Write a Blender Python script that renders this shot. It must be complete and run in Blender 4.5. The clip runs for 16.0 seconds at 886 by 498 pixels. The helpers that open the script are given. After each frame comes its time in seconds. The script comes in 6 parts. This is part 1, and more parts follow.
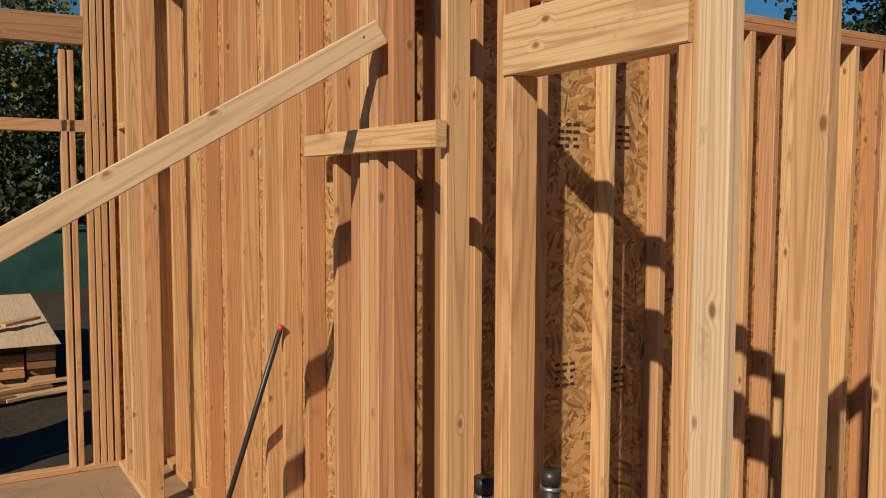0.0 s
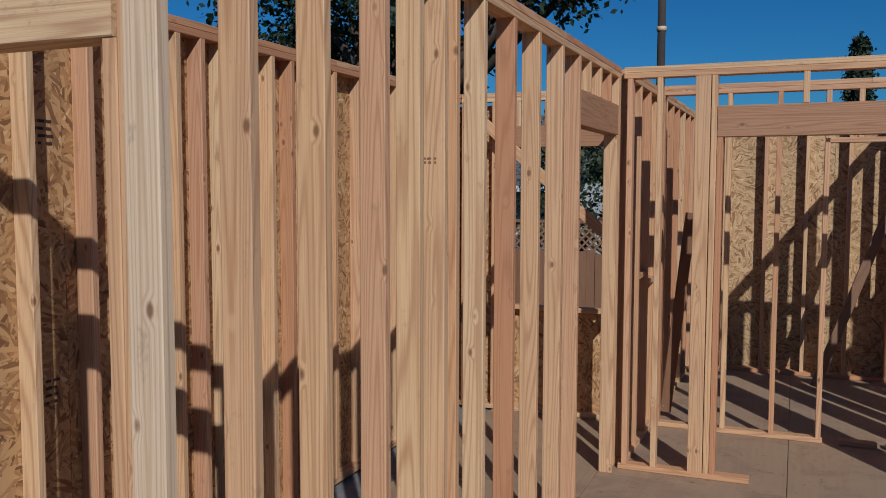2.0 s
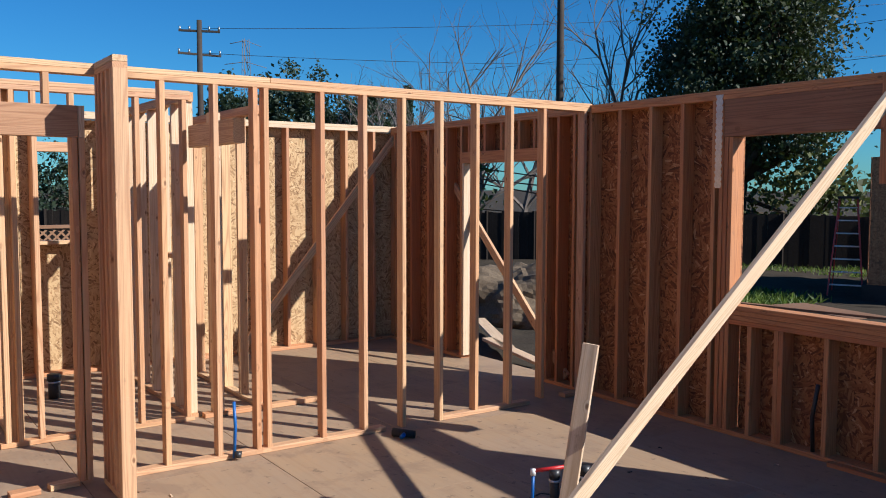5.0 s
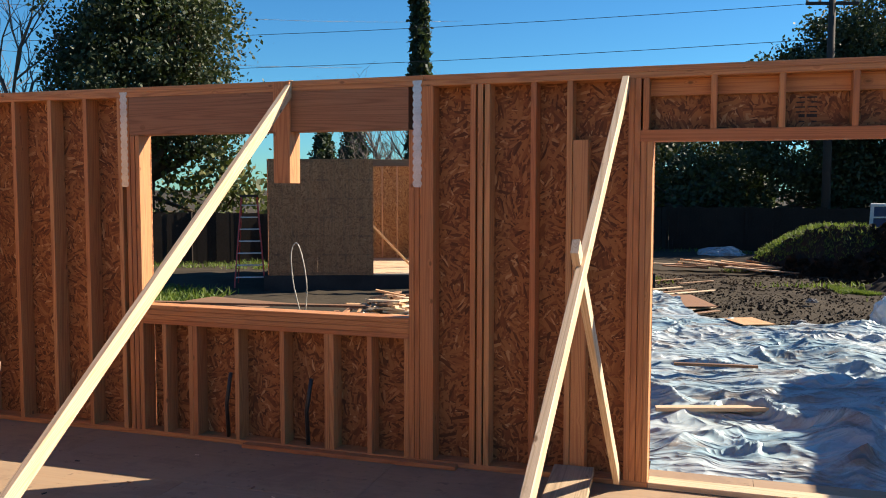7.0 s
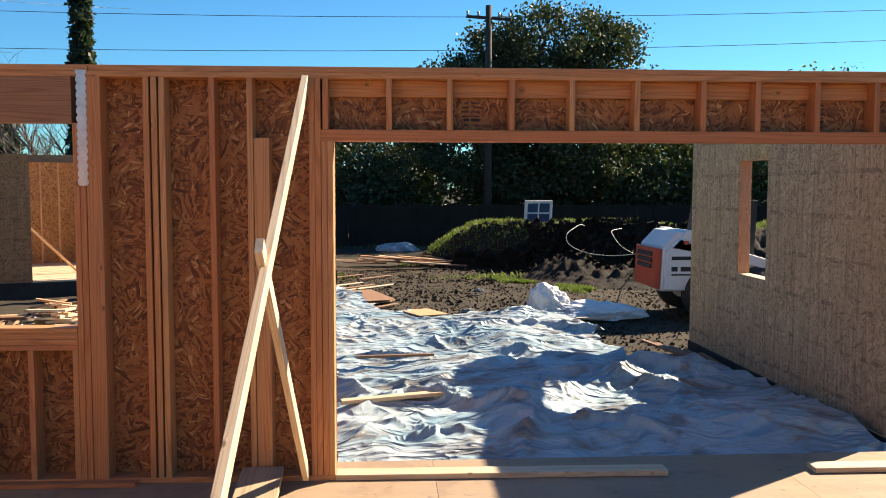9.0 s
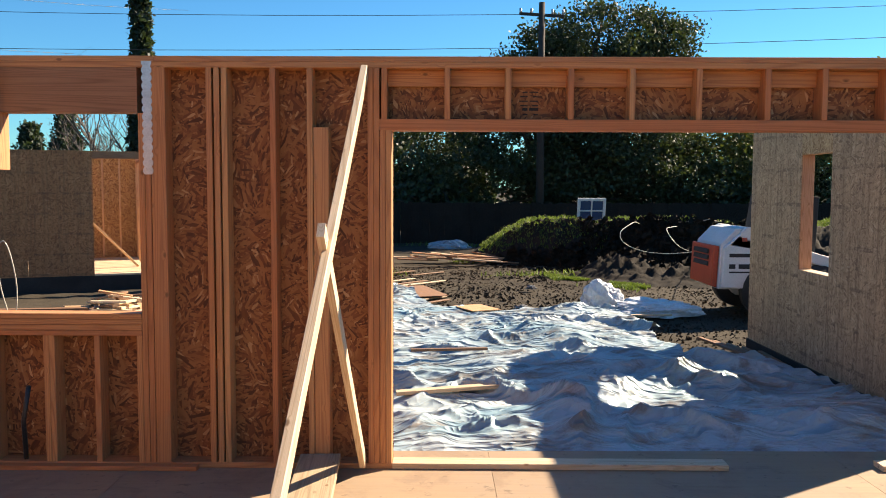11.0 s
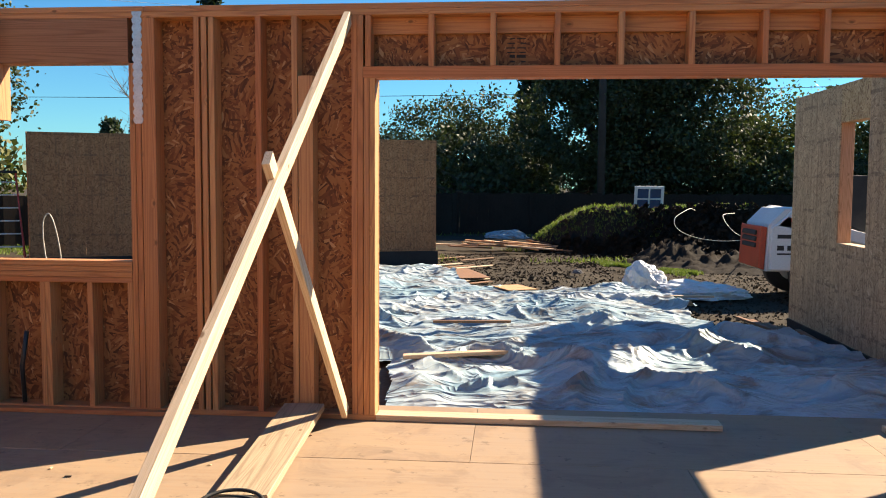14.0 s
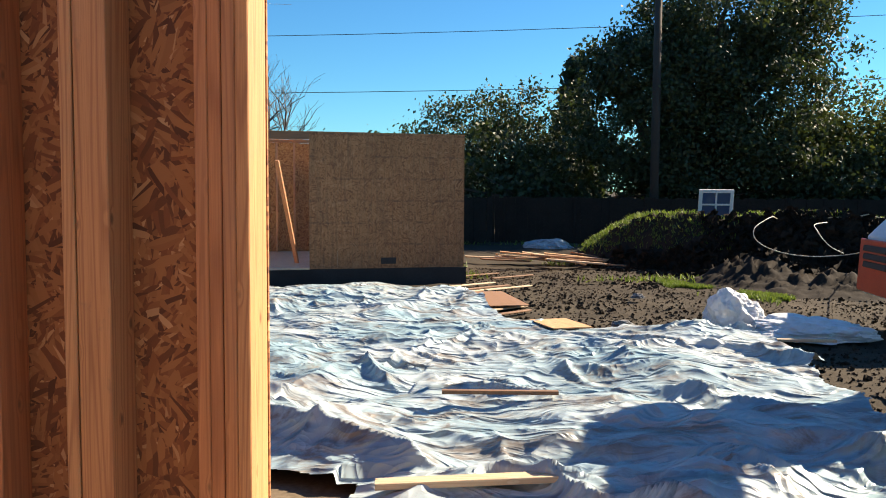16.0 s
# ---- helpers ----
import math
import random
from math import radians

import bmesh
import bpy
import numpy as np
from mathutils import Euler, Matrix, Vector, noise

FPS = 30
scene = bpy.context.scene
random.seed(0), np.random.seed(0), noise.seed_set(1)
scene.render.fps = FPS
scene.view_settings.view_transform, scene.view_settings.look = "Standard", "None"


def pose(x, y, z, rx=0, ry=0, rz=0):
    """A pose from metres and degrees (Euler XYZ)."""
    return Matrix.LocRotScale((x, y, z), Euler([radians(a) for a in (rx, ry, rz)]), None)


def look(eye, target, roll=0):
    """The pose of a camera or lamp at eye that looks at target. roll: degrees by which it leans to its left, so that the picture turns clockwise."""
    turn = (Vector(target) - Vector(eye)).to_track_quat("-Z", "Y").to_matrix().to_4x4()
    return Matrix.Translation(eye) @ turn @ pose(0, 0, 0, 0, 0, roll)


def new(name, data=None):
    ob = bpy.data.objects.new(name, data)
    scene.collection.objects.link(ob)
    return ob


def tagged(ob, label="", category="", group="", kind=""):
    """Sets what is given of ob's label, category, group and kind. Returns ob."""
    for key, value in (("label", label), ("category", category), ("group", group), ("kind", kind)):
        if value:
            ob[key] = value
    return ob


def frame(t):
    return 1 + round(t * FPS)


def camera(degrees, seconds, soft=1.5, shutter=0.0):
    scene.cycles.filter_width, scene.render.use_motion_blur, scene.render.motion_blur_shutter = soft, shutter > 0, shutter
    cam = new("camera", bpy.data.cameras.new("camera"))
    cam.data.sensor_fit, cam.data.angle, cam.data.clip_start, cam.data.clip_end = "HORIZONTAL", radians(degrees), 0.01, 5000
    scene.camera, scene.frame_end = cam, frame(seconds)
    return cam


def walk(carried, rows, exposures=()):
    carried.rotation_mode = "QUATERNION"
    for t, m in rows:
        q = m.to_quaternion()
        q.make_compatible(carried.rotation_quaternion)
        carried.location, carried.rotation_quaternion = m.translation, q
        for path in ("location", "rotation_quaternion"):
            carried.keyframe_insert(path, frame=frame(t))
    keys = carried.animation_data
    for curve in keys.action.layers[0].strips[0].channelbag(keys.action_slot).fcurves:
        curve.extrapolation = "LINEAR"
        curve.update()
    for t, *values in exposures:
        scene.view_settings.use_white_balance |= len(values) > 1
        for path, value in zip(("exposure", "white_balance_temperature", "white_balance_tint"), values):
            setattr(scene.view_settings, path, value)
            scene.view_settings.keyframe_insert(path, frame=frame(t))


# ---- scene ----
cam = camera(54.64, 16.0, soft=1.0)
PATH = [
    (0, pose(0.000, 0.000, 1.966, 85.80, -0.15, -31.09)),
    (0.5, pose(0.000, 0.000, 1.966, 85.80, -0.15, -40.19)),
    (1, pose(0.000, 0.000, 1.966, 85.81, -0.15, -49.31)),
    (1.5, pose(0.000, 0.000, 1.966, 85.81, -0.15, -58.53)),
    (2, pose(0.000, 0.000, 1.966, 85.81, -0.15, -67.65)),
    (2.5, pose(0.000, 0.000, 1.966, 85.84, -0.15, -76.86)),
    (3, pose(0.000, 0.000, 1.966, 85.87, -0.15, -86.19)),
    (3.5, pose(0.000, 0.000, 1.966, 85.91, -0.15, -95.52)),
    (4, pose(0.000, 0.000, 1.966, 85.94, -0.15, -105.03)),
    (4.5, pose(0.000, 0.000, 1.966, 85.97, -0.15, -114.90)),
    (5, pose(0.000, 0.000, 1.966, 86.00, -0.15, -124.74)),
    (5.2, pose(0.000, 0.000, 1.966, 86.00, -0.15, -128.67)),
    (7.3, pose(0.000, 0.000, 1.966, 86.02, -0.08, -168.18)),
    (7.5, pose(0.000, 0.000, 1.966, 86.02, -0.07, -171.83)),
    (8, pose(0.000, 0.000, 1.966, 86.03, -0.06, -180.91)),
    (8.2, pose(0.000, 0.000, 1.966, 86.02, -0.06, -183.29)),
    (8.5, pose(0.003, 0.000, 1.966, 86.00, -0.08, -184.30)),
    (8.9, pose(0.009, 0.000, 1.966, 85.97, -0.10, -183.95)),
    (9.6, pose(0.020, 0.000, 1.961, 85.93, -0.13, -182.75)),
    (10.3, pose(0.034, 0.000, 1.950, 85.90, -0.18, -181.57)),
    (10.5, pose(0.039, 0.001, 1.945, 85.89, -0.21, -181.24)),
    (11, pose(0.058, -0.003, 1.899, 85.92, -0.22, -180.43)),
    (11.5, pose(0.059, -0.011, 1.734, 85.95, -0.28, -179.57)),
    (12, pose(0.052, -0.020, 1.704, 85.96, -0.33, -178.72)),
    (12.5, pose(0.046, -0.022, 1.618, 85.97, -0.34, -177.92)),
    (13, pose(-0.011, -0.008, 1.584, 86.04, -0.34, -177.10)),
    (13.5, pose(-0.420, -0.044, 1.583, 86.00, -0.35, -176.24)),
    (14, pose(-0.537, -0.081, 1.572, 85.82, -0.35, -175.47)),
    (14.5, pose(-0.576, -0.458, 1.578, 85.81, -0.36, -174.76)),
    (15, pose(-0.559, -1.275, 1.588, 85.79, -0.37, -174.13)),
    (15.5, pose(-0.519, -2.280, 1.574, 85.86, -0.37, -173.45)),
    (16, pose(-0.469, -3.408, 1.571, 86.03, -0.38, -172.84)),
]
EXPOSURES = [(0, -0.22, 7700, 10), (1.0, -0.39, 6600, 10), (2.0, -0.55, 5450, 10), (3.5, -0.34, 5150, 10), (4.5, 0.12, 5350, 10), (5.2, 0.74, 5900, 10), (7.3, 1.28, 7300, 12), (8.2, 1.50, 7700, 12), (10.3, 1.53, 7700, 12), (16.0, 1.52, 7700, 12)]
walk(cam, PATH, EXPOSURES)

# ---- world, sun, exposure ----
SUN_AZ, SUN_EL = radians(33.0), radians(33.5)          # shadows fall towards SUN_AZ
world = bpy.data.worlds.new("sky")
scene.world = world
world.use_nodes = True
sky = world.node_tree.nodes.new("ShaderNodeTexSky")
sky.sky_type, sky.sun_disc = "NISHITA", False
sky.sun_elevation, sky.sun_rotation = SUN_EL, radians(270) - SUN_AZ
sky.air_density, sky.dust_density, sky.ozone_density = 1.0, 0.1, 3.0
world.node_tree.nodes["Background"].inputs["Strength"].default_value = 0.051
deep = world.node_tree.nodes.new("ShaderNodeMix")       # the clear winter sky is a deep blue
deep.data_type, deep.blend_type = "RGBA", "MULTIPLY"
deep.inputs[0].default_value, deep.inputs[7].default_value = 1.0, (0.39, 0.92, 1.25, 1)
rich = world.node_tree.nodes.new("ShaderNodeHueSaturation")
rich.inputs["Saturation"].default_value = 1.16
world.node_tree.links.new(sky.outputs[0], rich.inputs["Color"])
world.node_tree.links.new(rich.outputs[0], deep.inputs[6])
world.node_tree.links.new(deep.outputs[2], world.node_tree.nodes["Background"].inputs["Color"])
sun = new("sun", bpy.data.lights.new("sun", "SUN"))
sun.data.energy, sun.data.angle, sun.data.color = 5.0, radians(0.5), (1.0, 0.92, 0.80)
sun.matrix_world = look((-math.cos(SUN_AZ) * 40, -math.sin(SUN_AZ) * 40, math.tan(SUN_EL) * 40), (0, 0, 0))

# ---- materials ----


def material(name, rough=0.7, metal=0.0):
    m = bpy.data.materials.new(name)
    m.use_nodes = True
    b = m.node_tree.nodes["Principled BSDF"]
    b.inputs["Roughness"].default_value, b.inputs["Metallic"].default_value = rough, metal
    return m, m.node_tree, b


def node(tree, kind, **values):
    n = tree.nodes.new(kind)
    for key, value in values.items():
        if key in n.inputs:
            n.inputs[key].default_value = value
    return n


def link(tree, a, b):
    tree.links.new(a, b)


def math_node(tree, op, a, b=None):
    n = tree.nodes.new("ShaderNodeMath")
    n.operation = op
    for i, v in enumerate((a, b)):
        if v is None:
            continue
        if isinstance(v, (int, float)):
            n.inputs[i].default_value = v
        else:
            link(tree, v, n.inputs[i])
    return n.outputs[0]


def mapped(tree, scale, source="Object", rotation=(0, 0, 0), per_object=True):
    """Texture coordinates in metres, shifted at random from object to object."""
    tc, mp = tree.nodes.new("ShaderNodeTexCoord"), tree.nodes.new("ShaderNodeMapping")
    mp.inputs["Scale"].default_value, mp.inputs["Rotation"].default_value = scale, rotation
    out = tc.outputs[source]
    if per_object:
        oi, vm = tree.nodes.new("ShaderNodeObjectInfo"), tree.nodes.new("ShaderNodeVectorMath")
        sc = math_node(tree, "MULTIPLY", oi.outputs["Random"], 37.0)
        link(tree, out, vm.inputs[0])
        link(tree, sc, vm.inputs[1])
        out = vm.outputs[0]
    link(tree, out, mp.inputs["Vector"])
    return mp.outputs[0]


def noise_tex(tree, vector, scale=1.0, detail=3.0, rough=0.55, distortion=0.0):
    n = node(tree, "ShaderNodeTexNoise", Scale=scale, Detail=detail, Roughness=rough, Distortion=distortion)
    link(tree, vector, n.inputs["Vector"])
    return n.outputs["Fac"]


def ramp(tree, fac, stops, interpolation="LINEAR"):
    n = tree.nodes.new("ShaderNodeValToRGB")
    n.color_ramp.interpolation = interpolation
    while len(n.color_ramp.elements) < len(stops):
        n.color_ramp.elements.new(0.5)
    for el, (p, c) in zip(n.color_ramp.elements, stops):
        el.position, el.color = p, (*c, 1) if len(c) == 3 else c
    link(tree, fac, n.inputs[0])
    return n.outputs[0]


def mix(tree, fac, a, b, mode="MIX"):
    n = tree.nodes.new("ShaderNodeMix")
    n.data_type, n.blend_type, n.clamp_result = "RGBA", mode, False
    for socket, v in ((n.inputs[0], fac), (n.inputs[6], a), (n.inputs[7], b)):
        if isinstance(v, (int, float)):
            socket.default_value = v
        elif isinstance(v, tuple):
            socket.default_value = (*v, 1)
        else:
            link(tree, v, socket)
    return n.outputs[2]


def bump(tree, bsdf, height, strength=0.3, distance=0.002):
    n = node(tree, "ShaderNodeBump", Strength=strength, Distance=distance)
    link(tree, height, n.inputs["Height"])
    link(tree, n.outputs[0], bsdf.inputs["Normal"])


def grey(v):
    return (v, v, v)


def lumber_material(name, tones, dark, knot=(0.17, 0.075, 0.03)):
    """Sawn fir with the grain along the board's own z axis, its tint changing from board to board."""
    m, t, b = material(name, 0.62)
    oi = t.nodes.new("ShaderNodeObjectInfo")
    tint = ramp(t, oi.outputs["Random"], [(k / (len(tones) - 1), c) for k, c in enumerate(tones)])
    # knots, with the rings bending round them
    vo = node(t, "ShaderNodeTexVoronoi", Scale=1.0, Randomness=1.0)
    link(t, mapped(t, (8.5, 8.5, 4.6)), vo.inputs["Vector"])
    kn = ramp(t, vo.outputs["Distance"], ((0.05, grey(1.0)), (0.075, grey(0.6)), (0.105, grey(0.0))))
    swirl = ramp(t, vo.outputs["Distance"], ((0.06, grey(1.0)), (0.22, grey(0.0))), "EASE")
    base = noise_tex(t, mapped(t, (8, 8, 0.28)), 1.0, 1.0, 0.4, 0.2)
    warp = noise_tex(t, mapped(t, (14, 14, 1.4)), 1.0, 3)
    phase = math_node(t, "ADD", math_node(t, "MULTIPLY", base, 125.0), math_node(t, "MULTIPLY", warp, 3.0))
    phase = math_node(t, "ADD", phase, math_node(t, "MULTIPLY", swirl, 5.0))
    rings = math_node(t, "MULTIPLY_ADD", math_node(t, "SINE", phase), 0.5)
    rings.node.inputs[2].default_value = 0.5
    late = math_node(t, "POWER", rings, 3.0)
    fine = noise_tex(t, mapped(t, (420, 420, 4)), 1.0, 3, 0.65)
    pores = ramp(t, fine, ((0.42, grey(0.0)), (0.72, grey(1.0))))
    col = mix(t, math_node(t, "MULTIPLY", late, 0.66), tint, mix(t, 0.75, tint, dark))
    col = mix(t, math_node(t, "MULTIPLY", pores, 0.62), col, mix(t, 0.7, col, dark))
    streaks = ramp(t, noise_tex(t, mapped(t, (150, 150, 1.2)), 1.0, 3, 0.6), ((0.50, grey(0.0)), (0.70, grey(1.0))))
    col = mix(t, math_node(t, "MULTIPLY", streaks, 0.38), col, mix(t, 0.6, col, dark))
    # broad stains, handling marks and grey weathering
    blot = noise_tex(t, mapped(t, (3.0, 3.0, 0.9)), 1.0, 5, 0.65)
    col = mix(t, ramp(t, blot, ((0.50, grey(0.0)), (0.72, grey(0.5)))), col, mix(t, 0.45, col, (0.30, 0.20, 0.13)))
    scuff = noise_tex(t, mapped(t, (16, 16, 9)), 1.0, 5, 0.7)
    col = mix(t, ramp(t, scuff, ((0.62, grey(0.0)), (0.70, grey(0.6)))), col, mix(t, 0.5, col, (0.20, 0.13, 0.08)))
    col = mix(t, math_node(t, "MULTIPLY", kn, 0.85), col, knot)
    link(t, col, b.inputs["Base Color"])
    link(t, ramp(t, fine, ((0.3, grey(0.55)), (0.8, grey(0.80)))), b.inputs["Roughness"])
    bump(t, b, math_node(t, "ADD", fine, math_node(t, "MULTIPLY", late, 0.4)), 0.4, 0.0012)
    return m


LUMBER = lumber_material("fir_lumber", ((0.57, 0.275, 0.125), (0.70, 0.47, 0.245), (0.58, 0.315, 0.175), (0.70, 0.465, 0.245), (0.51, 0.24, 0.115), (0.64, 0.375, 0.185), (0.72, 0.51, 0.285)), (0.33, 0.14, 0.058))
PALE = lumber_material("pale_fir", ((0.71, 0.54, 0.36), (0.67, 0.49, 0.315), (0.73, 0.57, 0.395)), (0.42, 0.25, 0.125))
# fir again, with the south wall's warm shade put into its colour
SHADE_FIR = lumber_material("shade_red_fir", ((0.55, 0.225, 0.085), (0.60, 0.30, 0.125), (0.50, 0.175, 0.065), (0.58, 0.26, 0.10)), (0.27, 0.085, 0.03))
HEADER = lumber_material("brown_fir_header", ((0.46, 0.25, 0.13), (0.40, 0.205, 0.10), (0.43, 0.235, 0.125)), (0.20, 0.085, 0.036))
ROUGH = lumber_material("rough_grey_plank", ((0.47, 0.35, 0.225), (0.44, 0.32, 0.20)), (0.20, 0.13, 0.075))
OLDWOOD = lumber_material("weathered_wood", ((0.29, 0.145, 0.072), (0.24, 0.112, 0.052), (0.25, 0.135, 0.074)), (0.15, 0.085, 0.045))


def osb_material(name, light, mid, dark, accent, grain=False):
    """Oriented strand board: three layers of long flakes lying every which way."""
    m, t, b = material(name, 0.75)
    col, hgt = None, None
    for i, (ang, sx_, sy_) in enumerate(((0.3, 19, 80), (1.3, 17, 72), (2.6, 15, 66), (4.1, 13, 60))):
        co = mapped(t, (1, 1, 1))
        patch = node(t, "ShaderNodeTexVoronoi", Scale=7.5, Randomness=1.0)
        patch.voronoi_dimensions = "2D"
        moved = t.nodes.new("ShaderNodeVectorMath")
        link(t, co, moved.inputs[0])
        moved.inputs[1].default_value = (3.7 * i, 1.9 * i, 0)
        link(t, moved.outputs[0], patch.inputs["Vector"])
        turn = t.nodes.new("ShaderNodeSeparateColor")
        link(t, patch.outputs["Color"], turn.inputs[0])
        tilt = t.nodes.new("ShaderNodeVectorRotate")
        tilt.rotation_type = "Z_AXIS"
        link(t, co, tilt.inputs["Vector"])
        link(t, math_node(t, "MULTIPLY_ADD", turn.outputs[0], 6.283), tilt.inputs["Angle"])
        sc = t.nodes.new("ShaderNodeVectorMath")
        sc.operation = "MULTIPLY"
        wob = node(t, "ShaderNodeTexNoise", Scale=5.0, Detail=1.0)
        link(t, tilt.outputs[0], wob.inputs["Vector"])
        ad = t.nodes.new("ShaderNodeVectorMath")
        ad.operation = "MULTIPLY_ADD"
        link(t, wob.outputs["Color"], ad.inputs[0])
        ad.inputs[1].default_value = (0.05, 0.05, 0)
        link(t, tilt.outputs[0], ad.inputs[2])
        link(t, ad.outputs[0], sc.inputs[0])
        sc.inputs[1].default_value = (sx_, sy_, 1)
        vo = node(t, "ShaderNodeTexVoronoi", Scale=1.0, Randomness=1.0)
        vo.voronoi_dimensions = "2D"
        link(t, sc.outputs[0], vo.inputs["Vector"])
        cell = t.nodes.new("ShaderNodeSeparateColor")
        link(t, vo.outputs["Color"], cell.inputs[0])
        c = ramp(t, cell.outputs[0], ((0.0, dark), (0.35, mid), (0.7, light), (0.93, light), (1.0, accent)))
        if col is None:
            col, hgt = c, cell.outputs[0]
        else:
            on = ramp(t, cell.outputs[1], ((0.60, grey(0.0)), (0.62, grey(1.0))))
            col = mix(t, on, col, c)
            h = t.nodes.new("ShaderNodeMix")
            link(t, on, h.inputs[0]); link(t, hgt, h.inputs[2]); link(t, cell.outputs[0], h.inputs[3])
            hgt = h.outputs[0]
    big = noise_tex(t, mapped(t, (1.3, 1.3, 1.3)), 1.0, 4)
    col = mix(t, ramp(t, big, ((0.35, grey(0.0)), (0.75, grey(0.4)))), col, mix(t, 0.5, col, dark))
    if grain:                                          # the outer face: rain streaks and rows of faded print
        streak = noise_tex(t, mapped(t, (26, 1.1, 1)), 1.0, 4, 0.65)
        col = mix(t, ramp(t, streak, ((0.45, grey(0.0)), (0.72, grey(0.65)))), col, (0.155, 0.085, 0.042))
        rows = node(t, "ShaderNodeTexBrick", Scale=1.0)
        rows.inputs["Color1"].default_value = rows.inputs["Color2"].default_value = (1, 1, 1, 1)
        rows.inputs["Mortar"].default_value = (0, 0, 0, 1)
        rows.inputs["Mortar Size"].default_value = 0.022
        rows.inputs["Brick Width"].default_value, rows.inputs["Row Height"].default_value = 3.0, 0.41
        link(t, mapped(t, (1, 1, 1), per_object=False), rows.inputs["Vector"])
        faded = ramp(t, noise_tex(t, mapped(t, (5, 9, 1)), 1.0, 4, 0.7), ((0.46, grey(0.0)), (0.60, grey(0.55))))
        inv = math_node(t, "SUBTRACT", 1.0, rows.outputs["Color"])
        col = mix(t, math_node(t, "MULTIPLY", inv, faded), col, (0.10, 0.055, 0.03))
    link(t, col, b.inputs["Base Color"])
    bump(t, b, hgt, 0.4, 0.0015)
    return m


OSB = osb_material("strand_board", (0.53, 0.315, 0.135), (0.39, 0.205, 0.08), (0.18, 0.08, 0.03), (0.66, 0.45, 0.23))
OSB_PALE = osb_material("pale_strand_board", (0.54, 0.365, 0.185), (0.42, 0.26, 0.12), (0.20, 0.105, 0.042), (0.66, 0.48, 0.27))
# strand board reddened and deepened in colour for the shaded south wall
SHADE_OSB = osb_material("shade_red_strand_board", (0.40, 0.165, 0.058), (0.25, 0.085, 0.028), (0.11, 0.035, 0.012), (0.60, 0.34, 0.16))
OSB_GREY = osb_material("weathered_strand_board", (0.53, 0.355, 0.20), (0.42, 0.275, 0.15), (0.24, 0.15, 0.08), (0.61, 0.45, 0.28), grain=True)
OSB_BROWN = osb_material("brown_strand_board", (0.40, 0.19, 0.08), (0.31, 0.135, 0.052), (0.16, 0.065, 0.024), (0.47, 0.25, 0.12), grain=True)


def mottled(name, a, b_, scale, rough=0.8, fine=60.0, bump_m=0.004, c=None, metal=0.0, source="Object", strength=0.5):
    """A rough natural or painted surface that varies at two scales."""
    m, t, b = material(name, rough, metal)
    co = mapped(t, (1, 1, 1), source, per_object=False)
    n1, n2 = noise_tex(t, co, scale, 5, 0.6), noise_tex(t, co, fine, 4, 0.65)
    col = mix(t, ramp(t, n1, ((0.35, grey(0.0)), (0.65, grey(1.0)))), a, b_)
    col = mix(t, ramp(t, n2, ((0.35, grey(0.0)), (0.75, grey(0.6)))), col, c or tuple(v * 0.5 for v in a))
    link(t, col, b.inputs["Base Color"])
    bump(t, b, math_node(t, "ADD", n2, math_node(t, "MULTIPLY", n1, 0.5)), strength, bump_m)
    return m


def floor_material():
    m, t, b = material("subfloor_plywood", 0.78)
    co = mapped(t, (1, 1, 1), "Object")
    dust = noise_tex(t, co, 0.9, 5, 0.6)
    grain = noise_tex(t, mapped(t, (30, 30, 1.2)), 1.0, 4, 0.6, 0.4)
    damp = noise_tex(t, co, 2.1, 6, 0.7, 0.6)
    spots = noise_tex(t, co, 11.0, 5, 0.7)
    col = mix(t, ramp(t, dust, ((0.35, grey(0.0)), (0.68, grey(1.0)))), (0.35, 0.23, 0.13), (0.31, 0.217, 0.143))
    col = mix(t, ramp(t, grain, ((0.45, grey(0.0)), (0.75, grey(0.4)))), col, (0.26, 0.15, 0.08))
    col = mix(t, ramp(t, damp, ((0.50, grey(0.0)), (0.62, grey(0.5)))), col, (0.215, 0.14, 0.09))
    col = mix(t, ramp(t, spots, ((0.60, grey(0.0)), (0.68, grey(0.6)))), col, (0.12, 0.08, 0.052))
    link(t, col, b.inputs["Base Color"])
    bump(t, b, math_node(t, "ADD", grain, spots), 0.25, 0.0015)
    return m


FLOOR = floor_material()
GLULAM = lumber_material("glued_beam_wood", ((0.33, 0.15, 0.075), (0.30, 0.13, 0.06)), (0.14, 0.055, 0.025))
DIRT = mottled("dark_damp_soil", (0.054, 0.043, 0.030), (0.030, 0.023, 0.016), 0.9, 0.95, 22.0, 0.012, (0.095, 0.077, 0.056), strength=0.8)
# darker than the yard soil: the heap's backlit shade put into the colour
HEAPSOIL = mottled("shaded_dark_clods", (0.026, 0.020, 0.015), (0.015, 0.011, 0.008), 1.4, 0.9, 26.0, 0.006, (0.045, 0.036, 0.027), strength=0.7)
FOOTING = mottled("dark_damp_concrete", (0.05, 0.048, 0.046), (0.03, 0.029, 0.028), 1.2, 0.85, 40.0)
EARTH = mottled("dry_brown_earth", (0.20, 0.15, 0.10), (0.13, 0.095, 0.062), 1.7, 0.95, 30.0, 0.004, (0.055, 0.04, 0.028), strength=0.7)
CONCRETE = mottled("grey_concrete", (0.22, 0.215, 0.21), (0.16, 0.155, 0.15), 1.2, 0.85, 40.0)
GALV = mottled("galvanised_steel", (0.60, 0.61, 0.62), (0.48, 0.49, 0.51), 9.0, 0.38, 120.0, 0.0004, metal=0.9)
